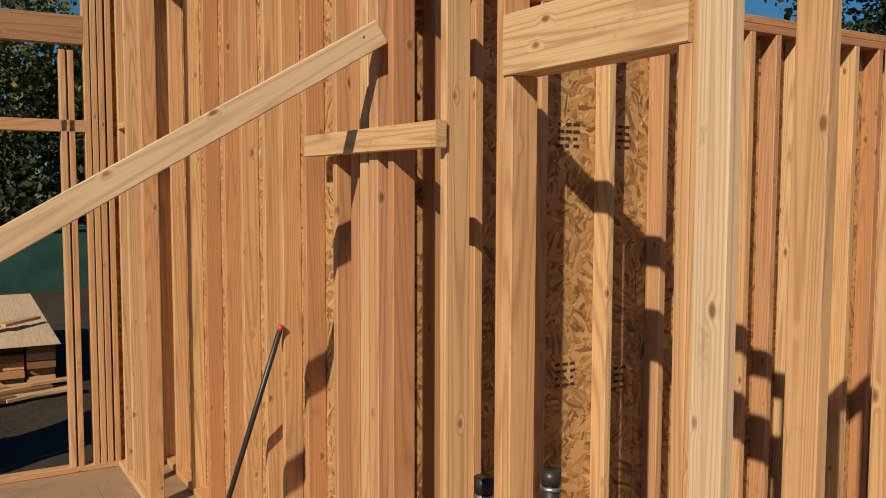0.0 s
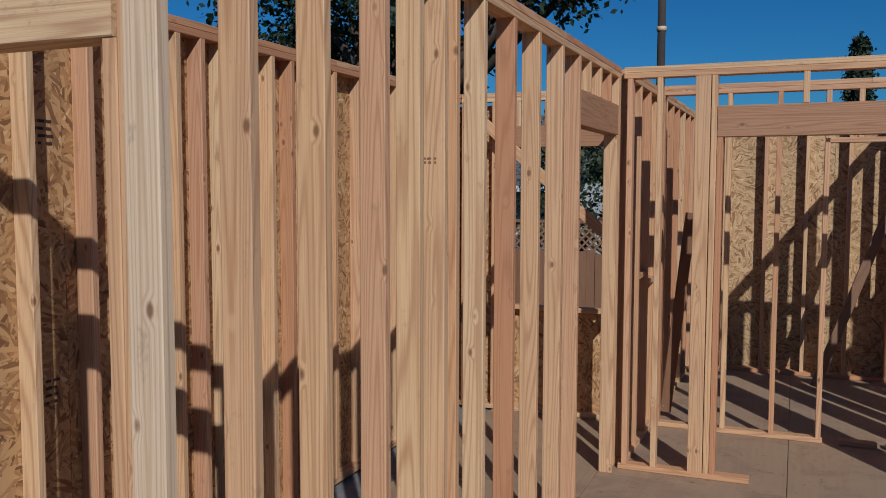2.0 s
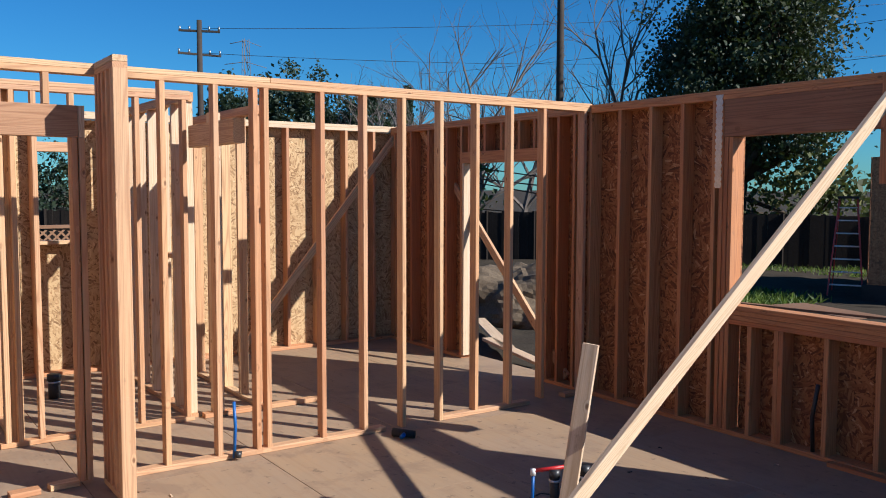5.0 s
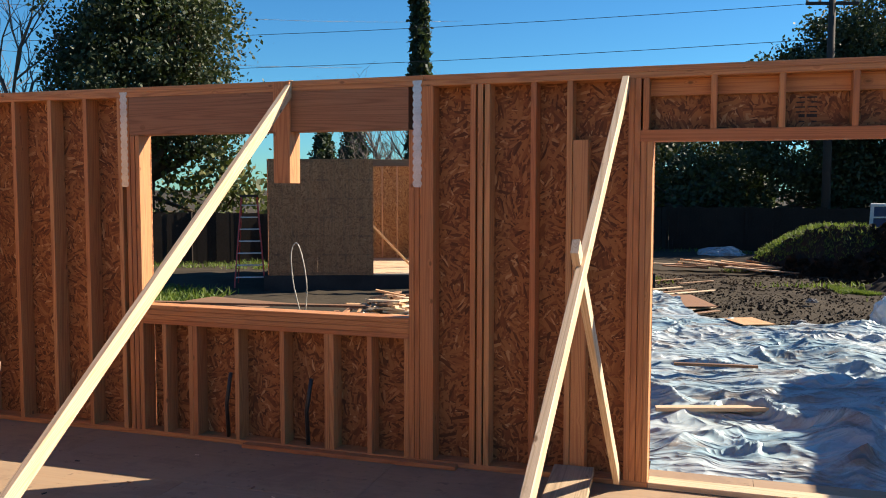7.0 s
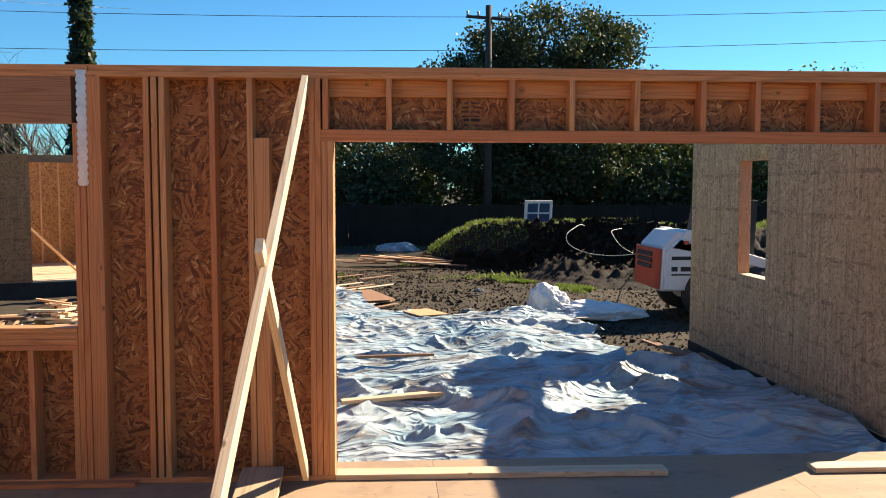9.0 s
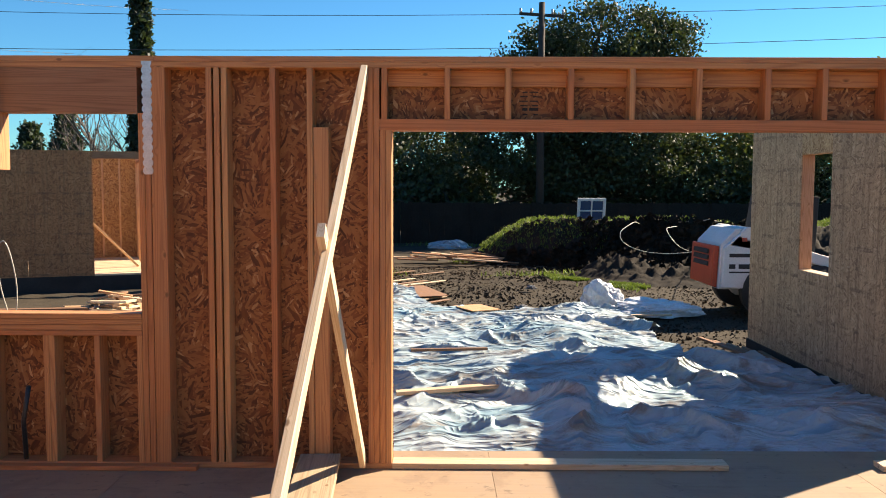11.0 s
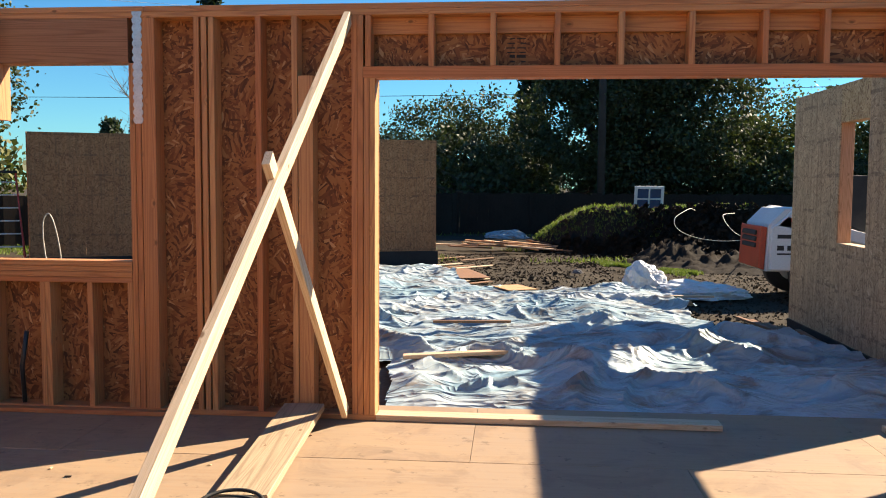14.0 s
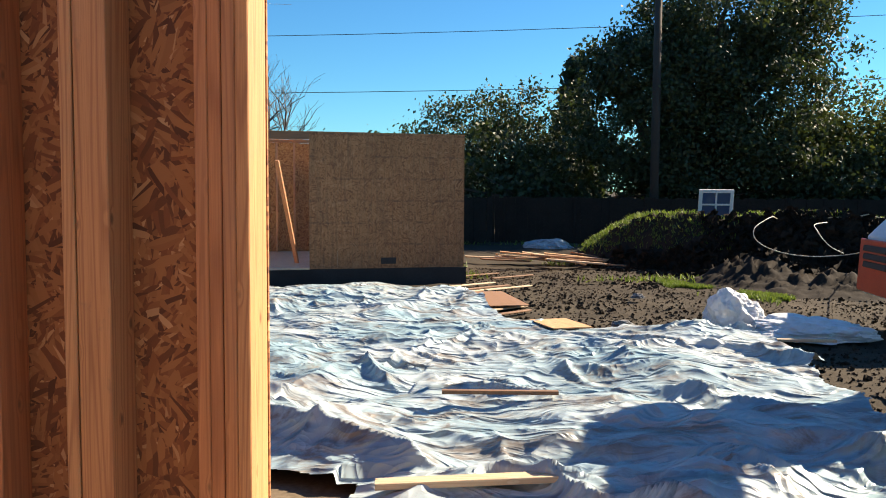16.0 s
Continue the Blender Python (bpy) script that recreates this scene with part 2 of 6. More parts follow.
BLACKP = mottled("black_pipe_plastic", (0.012, 0.012, 0.014), (0.022, 0.022, 0.024), 12.0, 0.4, 90.0, 0.0004, (0.05, 0.05, 0.05))
BLUEP = mottled("blue_pipe_plastic", (0.008, 0.10, 0.36), (0.01, 0.13, 0.42), 12.0, 0.4, 90.0, 0.0004)
REDP = mottled("red_pipe_plastic", (0.55, 0.025, 0.02), (0.48, 0.02, 0.02), 12.0, 0.4, 90.0, 0.0004)
BRASS = mottled("dull_brass", (0.45, 0.30, 0.12), (0.38, 0.25, 0.1), 20.0, 0.4, 90.0, 0.0004, metal=0.9)
WHITE = mottled("white_paint", (0.74, 0.74, 0.72), (0.66, 0.66, 0.64), 2.0, 0.5, 40.0, 0.0008, (0.5, 0.49, 0.46))
ORANGE = mottled("orange_red_paint", (0.55, 0.075, 0.03), (0.48, 0.06, 0.025), 3.0, 0.45, 40.0, 0.0008)
DARK = mottled("dark_rubber", (0.015, 0.015, 0.015), (0.025, 0.024, 0.022), 8.0, 0.8, 60.0, 0.002, (0.05, 0.045, 0.04))
FENCE = mottled("dark_fence_boards", (0.026, 0.020, 0.016), (0.017, 0.013, 0.011), 1.5, 0.9, 25.0, 0.003, (0.045, 0.036, 0.028))
POLE = mottled("tarred_pole_wood", (0.06, 0.045, 0.035), (0.04, 0.03, 0.025), 1.5, 0.9, 25.0, 0.003)
SHINGLE = mottled("grey_shingles", (0.16, 0.165, 0.175), (0.11, 0.115, 0.125), 2.0, 0.9, 30.0, 0.004)
LADDERRED = mottled("red_fibreglass", (0.60, 0.07, 0.06), (0.52, 0.05, 0.05), 4.0, 0.45, 50.0, 0.0005)
ALU = mottled("aluminium", (0.7, 0.7, 0.7), (0.6, 0.6, 0.6), 6.0, 0.5, 60.0, 0.0004, metal=0.25)
MESHGREEN = mottled("green_screen_cloth", (0.01, 0.075, 0.06), (0.008, 0.055, 0.045), 3.0, 0.85, 120.0, 0.002)
CABLE = mottled("pale_cable", (0.55, 0.50, 0.40), (0.48, 0.43, 0.34), 10.0, 0.5, 80.0, 0.0005)
INK = mottled("black_ink", (0.03, 0.022, 0.018), (0.05, 0.035, 0.03), 30.0, 0.8, 200.0, 0.0002)
BARK = mottled("rough_bark", (0.10, 0.075, 0.055), (0.06, 0.045, 0.033), 3.0, 0.95, 25.0, 0.02)
TWIG = mottled("grey_twigs", (0.20, 0.17, 0.15), (0.15, 0.125, 0.11), 3.0, 0.95, 25.0, 0.01)


def leaf_material(name, a, b_, c, clear=0.25):
    m, t, b = material(name, 0.62)
    g = t.nodes.new("ShaderNodeNewGeometry")
    col = ramp(t, g.outputs["Random Per Island"], ((0.0, a), (0.55, b_), (1.0, c)))
    link(t, col, b.inputs["Base Color"])
    tr = t.nodes.new("ShaderNodeBsdfTranslucent")
    link(t, mix(t, 0.5, col, (0.10, 0.14, 0.02)), tr.inputs["Color"])
    ms = t.nodes.new("ShaderNodeMixShader")
    ms.inputs[0].default_value = clear
    link(t, b.outputs[0], ms.inputs[1])
    link(t, tr.outputs[0], ms.inputs[2])
    link(t, ms.outputs[0], t.nodes["Material Output"].inputs["Surface"])
    return m


LEAF_OAK = leaf_material("oak_leaves", (0.018, 0.030, 0.011), (0.032, 0.048, 0.015), (0.062, 0.078, 0.028), 0.17)
LEAF_FIR = leaf_material("conifer_needles", (0.012, 0.026, 0.016), (0.022, 0.042, 0.022), (0.04, 0.06, 0.03))
LEAF_YEL = leaf_material("olive_leaves", (0.05, 0.065, 0.016), (0.09, 0.10, 0.022), (0.17, 0.155, 0.045))
GRASS = leaf_material("grass_blades", (0.06, 0.11, 0.014), (0.12, 0.19, 0.025), (0.21, 0.25, 0.055), 0.5)


def tarp_material():
    m, t, b = material("white_plastic_sheeting", 0.33)
    co = mapped(t, (1, 1, 1), "Object", per_object=False)
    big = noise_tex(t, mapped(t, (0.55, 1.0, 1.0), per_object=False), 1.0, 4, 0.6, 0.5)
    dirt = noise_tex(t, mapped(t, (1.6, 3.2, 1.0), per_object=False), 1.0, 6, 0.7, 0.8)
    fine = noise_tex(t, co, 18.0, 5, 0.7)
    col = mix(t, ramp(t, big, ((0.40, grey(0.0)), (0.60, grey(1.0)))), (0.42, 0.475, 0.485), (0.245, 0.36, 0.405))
    col = mix(t, ramp(t, dirt, ((0.50, grey(0.0)), (0.63, grey(0.8)))), col, (0.16, 0.115, 0.08))
    col = mix(t, ramp(t, fine, ((0.58, grey(0.0)), (0.72, grey(0.35)))), col, (0.16, 0.12, 0.09))
    link(t, col, b.inputs["Base Color"])
    warp = t.nodes.new("ShaderNodeVectorMath")
    warp.operation = "MULTIPLY_ADD"
    wn = node(t, "ShaderNodeTexNoise", Scale=1.3, Detail=2.0)
    link(t, co, wn.inputs["Vector"])
    link(t, wn.outputs["Color"], warp.inputs[0])
    warp.inputs[1].default_value = (0.6, 0.6, 0)
    link(t, co, warp.inputs[2])
    crush = None
    for k, (turn, sx_, sy_, amp) in enumerate(((0.1, 0.7, 2.4, 1.0), (0.7, 0.9, 3.0, 0.8), (-0.5, 1.2, 4.4, 0.55), (1.3, 1.6, 5.0, 0.45), (0.3, 3.0, 8.0, 0.42), (-0.9, 3.4, 9.0, 0.40), (1.9, 8.0, 18.0, 0.16))):
        mp = node(t, "ShaderNodeMapping", Rotation=(0, 0, turn), Scale=(sx_, sy_, 1), Location=(7.3 * k, 3.1 * k, 0))
        link(t, warp.outputs[0], mp.inputs["Vector"])
        n_ = noise_tex(t, mp.outputs[0], 1.0, 0.0)
        h = math_node(t, "MULTIPLY", math_node(t, "ABSOLUTE", math_node(t, "SUBTRACT", n_, 0.5)), -amp)
        crush = h if crush is None else math_node(t, "ADD", crush, h)
    bump(t, b, crush, 1.0, 0.18)
    return m


TARP = tarp_material()
COVER = mottled("clean_white_plastic", (0.72, 0.73, 0.73), (0.62, 0.64, 0.65), 2.5, 0.35, 9.0, 0.02, (0.45, 0.43, 0.40))


def glass_material():
    m, t, b = material("blue_glass", 0.05)
    b.inputs["Base Color"].default_value = (0.02, 0.06, 0.15, 1)
    b.inputs["Specular IOR Level"].default_value = 0.8
    return m


GLASS = glass_material()

for soil in (DIRT, HEAPSOIL, EARTH, FOOTING, FENCE, BARK, TWIG):
    soil.node_tree.nodes["Principled BSDF"].inputs["Specular IOR Level"].default_value = 0.12

# ---- builders ----
STOCK = {"lumber": LUMBER, "sheet": OSB}      # the lumber and sheet materials now in use
MESHES = {}


def prism(dx, dy, dz, c=0.003):
    """A board lying along its own z axis, with eased long edges; alike boards share one mesh."""
    key = (round(dx, 3), round(dy, 3), round(dz, 3))
    if key not in MESHES:
        x, y, z, c = key[0] / 2, key[1] / 2, key[2] / 2, min(c, key[0] / 5, key[1] / 5)
        ring = [(x - c, -y), (x, -y + c), (x, y - c), (x - c, y), (-x + c, y), (-x, y - c), (-x, -y + c), (-x + c, -y)]
        verts = [(*p, -z) for p in ring] + [(*p, z) for p in ring]
        faces = [(i, (i + 1) % 8, (i + 1) % 8 + 8, i + 8) for i in range(8)] + [tuple(range(7, -1, -1)), tuple(range(8, 16))]
        me = bpy.data.meshes.new("board")
        me.from_pydata(verts, [], faces)
        MESHES[key] = me
    return MESHES[key]


def put(name, me, mat, parent=None, m=None, label=""):
    if not me.materials:
        me.materials.append(mat)
    elif me.materials[0] != mat:
        key = (me.name, mat.name)
        if key not in MESHES:
            MESHES[key] = me.copy()
            MESHES[key].materials.clear()
            MESHES[key].materials.append(mat)
        me = MESHES[key]
    ob = new(name, me)
    if parent:
        ob.parent = parent
    if m is not None:
        ob.matrix_basis = m
    return tagged(ob, label)


RX, RY = Matrix.Rotation(radians(-90), 4, "X"), Matrix.Rotation(radians(90), 4, "Y")


def box(name, parent, x0, x1, y0, y1, z0, z1, mat=None, label=""):
    """A board or panel between two corners, its grain along the longest side."""
    x0, x1, y0, y1, z0, z1 = min(x0, x1), max(x0, x1), min(y0, y1), max(y0, y1), min(z0, z1), max(z0, z1)
    d = (x1 - x0, y1 - y0, z1 - z0)
    at = Matrix.Translation(((x0 + x1) / 2, (y0 + y1) / 2, (z0 + z1) / 2))
    k = d.index(max(d))
    if k == 2:
        me, r = prism(d[0], d[1], d[2]), Matrix()
    elif k == 0:
        me, r = prism(d[2], d[1], d[0]), RY
    else:
        me, r = prism(d[0], d[2], d[1]), RX
    return put(name, me, mat or STOCK["lumber"], parent, at @ r, label)


def plank(name, parent, p, q, w, d, mat=None, label="", side=(0, 0, 1)):
    """A board from p to q; w is its width across side, d its thickness along side."""
    p, q = Vector(p), Vector(q)
    z = (q - p).normalized()
    x = Vector(side).cross(z).normalized()
    y = z.cross(x)
    r = Matrix((x, y, z)).transposed().to_4x4()
    return put(name, prism(w, d, (q - p).length), mat or LUMBER, parent, Matrix.Translation((p + q) / 2) @ r, label)


def mesh(name, verts, faces, mat, parent=None, label="", smooth=False, m=None):
    me = bpy.data.meshes.new(name)
    me.from_pydata(verts, [], faces)
    if smooth:
        me.polygons.foreach_set("use_smooth", [True] * len(me.polygons))
    return put(name, me, mat, parent, m, label)


def quads(name, v, mat, parent=None, label=""):
    """Loose quads from an array of n x 4 x 3 corners, in one mesh."""
    n = len(v)
    me = bpy.data.meshes.new(name)
    me.vertices.add(n * 4)
    me.vertices.foreach_set("co", np.asarray(v, dtype=np.float32).ravel())
    me.loops.add(n * 4)
    me.loops.foreach_set("vertex_index", np.arange(n * 4, dtype=np.int32))
    me.polygons.add(n)
    me.polygons.foreach_set("loop_start", np.arange(0, n * 4, 4, dtype=np.int32))
    me.update(calc_edges=True)
    return put(name, me, mat, parent, None, label)


def sheet(name, xs, ys, zs, mat, parent=None, smooth=True, keep=None):
    """A height field over two arrays of places; keep masks its cells."""
    nx, ny = len(xs), len(ys)
    gx, gy = np.meshgrid(xs, ys, indexing="ij")
    co = np.stack((gx, gy, zs), -1).reshape(-1, 3)
    i, j = np.meshgrid(np.arange(nx - 1), np.arange(ny - 1), indexing="ij")
    a = (i * ny + j)
    f = np.stack((a, a + ny, a + ny + 1, a + 1), -1).reshape(-1, 4)
    if keep is not None:
        f = f[keep[:-1, :-1].ravel()]
    me = bpy.data.meshes.new(name)
    me.vertices.add(len(co))
    me.vertices.foreach_set("co", co.astype(np.float32).ravel())
    me.loops.add(f.size)
    me.loops.foreach_set("vertex_index", f.astype(np.int32).ravel())
    me.polygons.add(len(f))
    me.polygons.foreach_set("loop_start", np.arange(0, f.size, 4, dtype=np.int32))
    me.polygons.foreach_set("use_smooth", np.full(len(f), smooth))
    me.update(calc_edges=True)
    return put(name, me, mat, parent)


def tube(name, points, radius, mat, parent=None, sides=10, label="", cap=True):
    """A round bar along points; radius may be one number or one for each point."""
    pts = [Vector(p) for p in points]
    rad = radius if isinstance(radius, (list, tuple)) else [radius] * len(pts)
    verts, faces, up = [], [], Vector((0.31, 0.17, 0.93)).normalized()
    for i, p in enumerate(pts):
        d = (pts[min(i + 1, len(pts) - 1)] - pts[max(i - 1, 0)]).normalized()
        x = (up if abs(d.dot(up)) < 0.95 else Vector((1, 0, 0))).cross(d).normalized()
        y = d.cross(x)
        verts += [p + rad[i] * (math.cos(k * math.tau / sides) * x + math.sin(k * math.tau / sides) * y) for k in range(sides)]
    for i in range(len(pts) - 1):
        for k in range(sides):
            faces.append((i * sides + k, i * sides + (k + 1) % sides, (i + 1) * sides + (k + 1) % sides, (i + 1) * sides + k))
    if cap:
        faces += [tuple(range(sides - 1, -1, -1)), tuple(range((len(pts) - 1) * sides, len(pts) * sides))]
    return mesh(name, verts, faces, mat, parent, label, smooth=True)


def curved(points, steps=6):
    """Points along a smooth curve through the given ones."""
    p = [Vector(q) for q in points]
    p = [p[0]] + p + [p[-1]]
    out = []
    for a, b, c, d in zip(p, p[1:], p[2:], p[3:]):
        for k in range(steps):
            f = k / steps
            out.append(0.5 * (2 * b + (c - a) * f + (2 * a - 5 * b + 4 * c - d) * f * f + (3 * b - a - 3 * c + d) * f ** 3))
    return out + [p[-1]]


def thing(name, label, category, group="", m=None, kind=""):
    ob = new(name)
    if m is not None:
        ob.matrix_basis = m
    return tagged(ob, label, category, group, kind)


def fbm(x, y, octaves=4, seed=0, gain=0.5):
    """Smooth value noise on arrays, about -1 to 1."""
    total, amp = np.zeros_like(x, dtype=float), 1.0
    norm = 0.0
    for o in range(octaves):
        xi, yi = np.floor(x).astype(np.int64), np.floor(y).astype(np.int64)
        fx, fy = x - xi, y - yi
        fx, fy = fx * fx * (3 - 2 * fx), fy * fy * (3 - 2 * fy)

        def h(a, b):
            n = (a * 374761393 + b * 668265263 + (seed + o) * 974634777) & 0x7FFFFFFF
            n = ((n ^ (n >> 13)) * 1274126177) & 0x7FFFFFFF
            return ((n ^ (n >> 16)) & 0xFFFF) / 32767.5 - 1
        total += amp * ((h(xi, yi) * (1 - fx) + h(xi + 1, yi) * fx) * (1 - fy) + (h(xi, yi + 1) * (1 - fx) + h(xi + 1, yi + 1) * fx) * fy)
        norm += amp
        amp *= gain
        x, y = x * 2.03 + 17.1, y * 2.03 - 9.7
    return total / norm

# ---- the ground, one sheet to the horizon ----
W, W6, T2, H = 0.089, 0.14, 0.038, 2.77    # partition and outer stud depth, lumber thickness, wall height
PLATE = H - 2 * T2


def ground_height(x, y):
    z = -0.24 + 0.05 * fbm(x * 0.5, y * 0.5, 4, 3) + 0.04 * fbm(x * 3.1, y * 3.1, 3, 8)
    z += 0.9 * np.clip((np.hypot(x, y) - 60) / 300, 0, 1) * fbm(x * 0.02, y * 0.02, 3, 5)
    return z


u = np.linspace(-1, 1, 361)
reach = 9.0 * np.sinh(u * 5.6) / np.sinh(1.0)
near = np.sort(np.unique(np.concatenate((reach, np.linspace(-16, 16, 130)))))
gx, gy = near, near - 8.0
GX, GY = np.meshgrid(gx, gy, indexing="ij")
ground = sheet("ground", gx, gy, ground_height(GX, GY), DIRT)
tagged(ground, "dark damp trampled soil of a building site", "ground", kind="structure")

# ---- floor of plywood sheets on a low platform ----
floor = thing("floor", "dusty tan plywood subfloor with open sheet joints", "floor", kind="structure")
box("platform", floor, -5.2, 9.78, -6.12, 2.86, -0.5, -0.022, CONCRETE)
box("platform", floor, -5.2, 1.79, 2.864, 6.36, -0.5, -0.022, CONCRETE)
y, row = -6.1, 0
while y < 6.3:
    x = -5.2 - (row % 2) * 1.22
    y1 = min(y + 1.22, 6.35)
    xe = 9.76 if y1 < 2.9 else 1.77
    while x < xe - 0.02:
        xa, xb = max(x, -5.2), min(x + 2.44, xe)
        box("floor_sheet", floor, xa + 0.0015, xb - 0.0015, y + 0.0015, y1 - 0.0015, -0.02, -0.001 - 0.001 * random.random(), FLOOR)
        x += 2.44
    y += 1.22
    row += 1

# ---- framed walls ----
STUDS = "fir studs between doubled top plates, unclad framing"


def framed(name, label, m=None):
    return thing(name, label, "framed wall", m=m, kind="structure")


def studs_x(wall, xs, y0, z0=T2, z1=PLATE, w=W, mat=None, t=T2):
    """Studs at the given left edges of a wall that runs along x."""
    for x in xs:
        box("stud", wall, x, x + t, y0, y0 + w, z0, z1, mat)


def studs_y(wall, ys, x0, z0=T2, z1=PLATE, w=W, mat=None, t=T2):
    for y in ys:
        box("stud", wall, x0, x0 + w, y, y + t, z0, z1, mat)


def plates_x(wall, x0, x1, y0, z=PLATE, joint=None, mat=None, w=W):
    j = joint if joint else x0 + (x1 - x0) * 0.6
    box("top_plate", wall, x0, x1, y0, y0 + w, z, z + T2, mat)
    box("top_plate", wall, x0, j - 0.002, y0, y0 + w, z + T2, z + 2 * T2, mat)
    box("top_plate", wall, j + 0.002, x1, y0, y0 + w, z + T2, z + 2 * T2, mat)


def plates_y(wall, y0, y1, x0, z=PLATE, joint=None, mat=None, w=W):
    j = joint if joint else y0 + (y1 - y0) * 0.55
    box("top_plate", wall, x0, x0 + w, y0, y1, z, z + T2, mat)
    box("top_plate", wall, x0, x0 + w, y0, j - 0.002, z + T2, z + 2 * T2, mat)
    box("top_plate", wall, x0, x0 + w, j + 0.002, y1, z + T2, z + 2 * T2, mat)


def panels_x(wall, x0, x1, y0, z0, z1, mat=None, t=0.011, step=1.22):
    """Sheathing along x, its flakes laid on the sheet's own face."""
    x = x0
    while x < x1 - 0.03:
        xb = min(x + step, x1)
        h, w = z1 - z0, xb - x - 0.003
        me = prism(w, h, t, 0.001)
        put("sheathing_panel", me, mat or STOCK["sheet"], wall, Matrix.Translation(((x + xb) / 2, y0 + t / 2, (z0 + z1) / 2)) @ Matrix.Rotation(radians(90), 4, "X"))
        x = xb


def panels_y(wall, y0, y1, x0, z0, z1, mat=None, t=0.011, step=1.22):
    y = y0
    while y < y1 - 0.03:
        yb = min(y + step, y1)
        h, w = z1 - z0, yb - y - 0.003
        me = prism(w, h, t, 0.001)
        put("sheathing_panel", me, mat or STOCK["sheet"], wall, Matrix.Translation((x0 + t / 2, (y + yb) / 2, (z0 + z1) / 2)) @ Matrix.Rotation(radians(90), 4, "Z") @ Matrix.Rotation(radians(90), 4, "X"))
        y = yb


# P1: long partition beside the camera, with a door near its far end
w1 = framed("wall_1", "long partition of fir studs with a door opening", pose(1.365, 1.17, 0, 0, 0, -0.65))
o = 1.365
studs_x(w1, [0.0], 0, mat=PALE)
studs_x(w1, [v - o - T2 for v in (1.708, 2.039, 2.392, 2.646, 2.857, 2.968, 3.258, 3.634, 4.008, 4.425, 4.79)], 0)
studs_x(w1, [4.455, 4.495], 0)
studs_x(w1, [v - o for v in (5.0, 5.28, 5.56)], 0, 2.515)
studs_x(w1, [4.413], 0, 0.001, 2.31)
plates_x(w1, 0.0, 4.533, 0, joint=3.1)
box("sill_plate", w1, 0.0, 3.44, 0, W, 0, T2)
box("header", w1, 4.79 - o, 4.452, 0, W, 2.312, 2.512, HEADER)

# P1b: the same line going on beyond the cross wall
w2 = framed("wall_2", "partition of fir studs beyond the hall", pose(6.0, 1.06, 0, 0, 0, -0.65))
studs_x(w2, [0.02, 0.36, 0.75, 1.15, 1.2, 1.58, 1.98, 2.35, 2.75, 3.15, 3.5], 0)
plates_x(w2, 0.0, 3.6, 0)
box("sill_plate", w2, 0.0, 3.6, 0, W, 0, T2)
box("fire_block", w2, 0.40, 0.75, 0, W, 1.28, 1.28 + T2)
box("fire_block", w2, 0.79, 1.15, 0, W, 1.20, 1.20 + T2)

# E: cross wall with the wide hall opening
EX = 5.90
w3 = framed("wall_3", "cross wall of fir studs with a wide opening", None)
box("sill_plate", w3, EX, EX + W, 0.235, 1.10, 0, T2)
box("sill_plate", w3, EX, EX + W, -3.53, -1.42, 0, T2)
box("sill_plate", w3, EX, EX + W, -5.06, -4.10, 0, T2)
box("sill_plate", w3, EX, EX + W, -5.78, -5.50, 0, T2)
plates_y(w3, -5.80, 1.10, EX, joint=-2.56)
studs_y(w3, [1.04, 0.843], EX)
box("post", w3, EX, EX + W, 0.535, 0.632, T2, PLATE)
studs_y(w3, [0.492], EX)
studs_y(w3, [0.452], EX, T2, 2.29)
studs_y(w3, [0.49 - 0.55, 0.49 - 1.05, -1.07], EX, 2.497, PLATE)
box("header", w3, EX - 0.004, EX + W - 0.008, -1.235, 0.488, 2.292, 2.494, HEADER)
box("header_end", w3, EX - 0.004, EX + W, -1.275, -1.238, 2.292, 2.494, PALE)
studs_y(w3, [-1.23, -1.275], EX, T2, 2.29)
studs_y(w3, [v - 0.019 for v in (-1.776, -2.148, -2.443, -2.527, -2.98, -3.35, -4.456, -4.835, -5.216)], EX)
studs_y(w3, [-3.73, -4.10], EX, 0.002)
studs_y(w3, [-5.74], EX)
# blocks left on the floor where the sill is cut away
for k, (bx, by) in enumerate(((5.93, -0.86), (5.96, -1.10))):
    b = thing("wood_block", "short offcut of fir lying on the floor", "offcut", "offcuts on the floor", pose(bx, by, 0, 0, 0, 4))
    box("block", b, -0.045, 0.045, -0.09, 0.09, 0.001, 0.039)

# stub return at the south side of the opening
w4 = framed("wall_4", "short return wall of doubled fir studs")
SX, SY = 5.43, -1.43
box("sill_plate", w4, SX + T2, EX - 0.002, SY, SY + W, 0, T2)
box("top_plate", w4, SX, EX - 0.002, SY, SY + W, PLATE, PLATE + T2)
box("top_plate", w4, SX, EX + 0.0, SY, SY + W, PLATE + T2 + 0.002, H + 0.002)
for x in (SX + T2 + 0.001, SX + 0.16, SX + 0.27, SX + 0.36, SX + 0.43):
    box("stud", w4, x, x + T2, SY, SY + W, T2, PLATE)
box("stud", w4, SX, SX + T2, SY, SY + W, 0.001, PLATE)

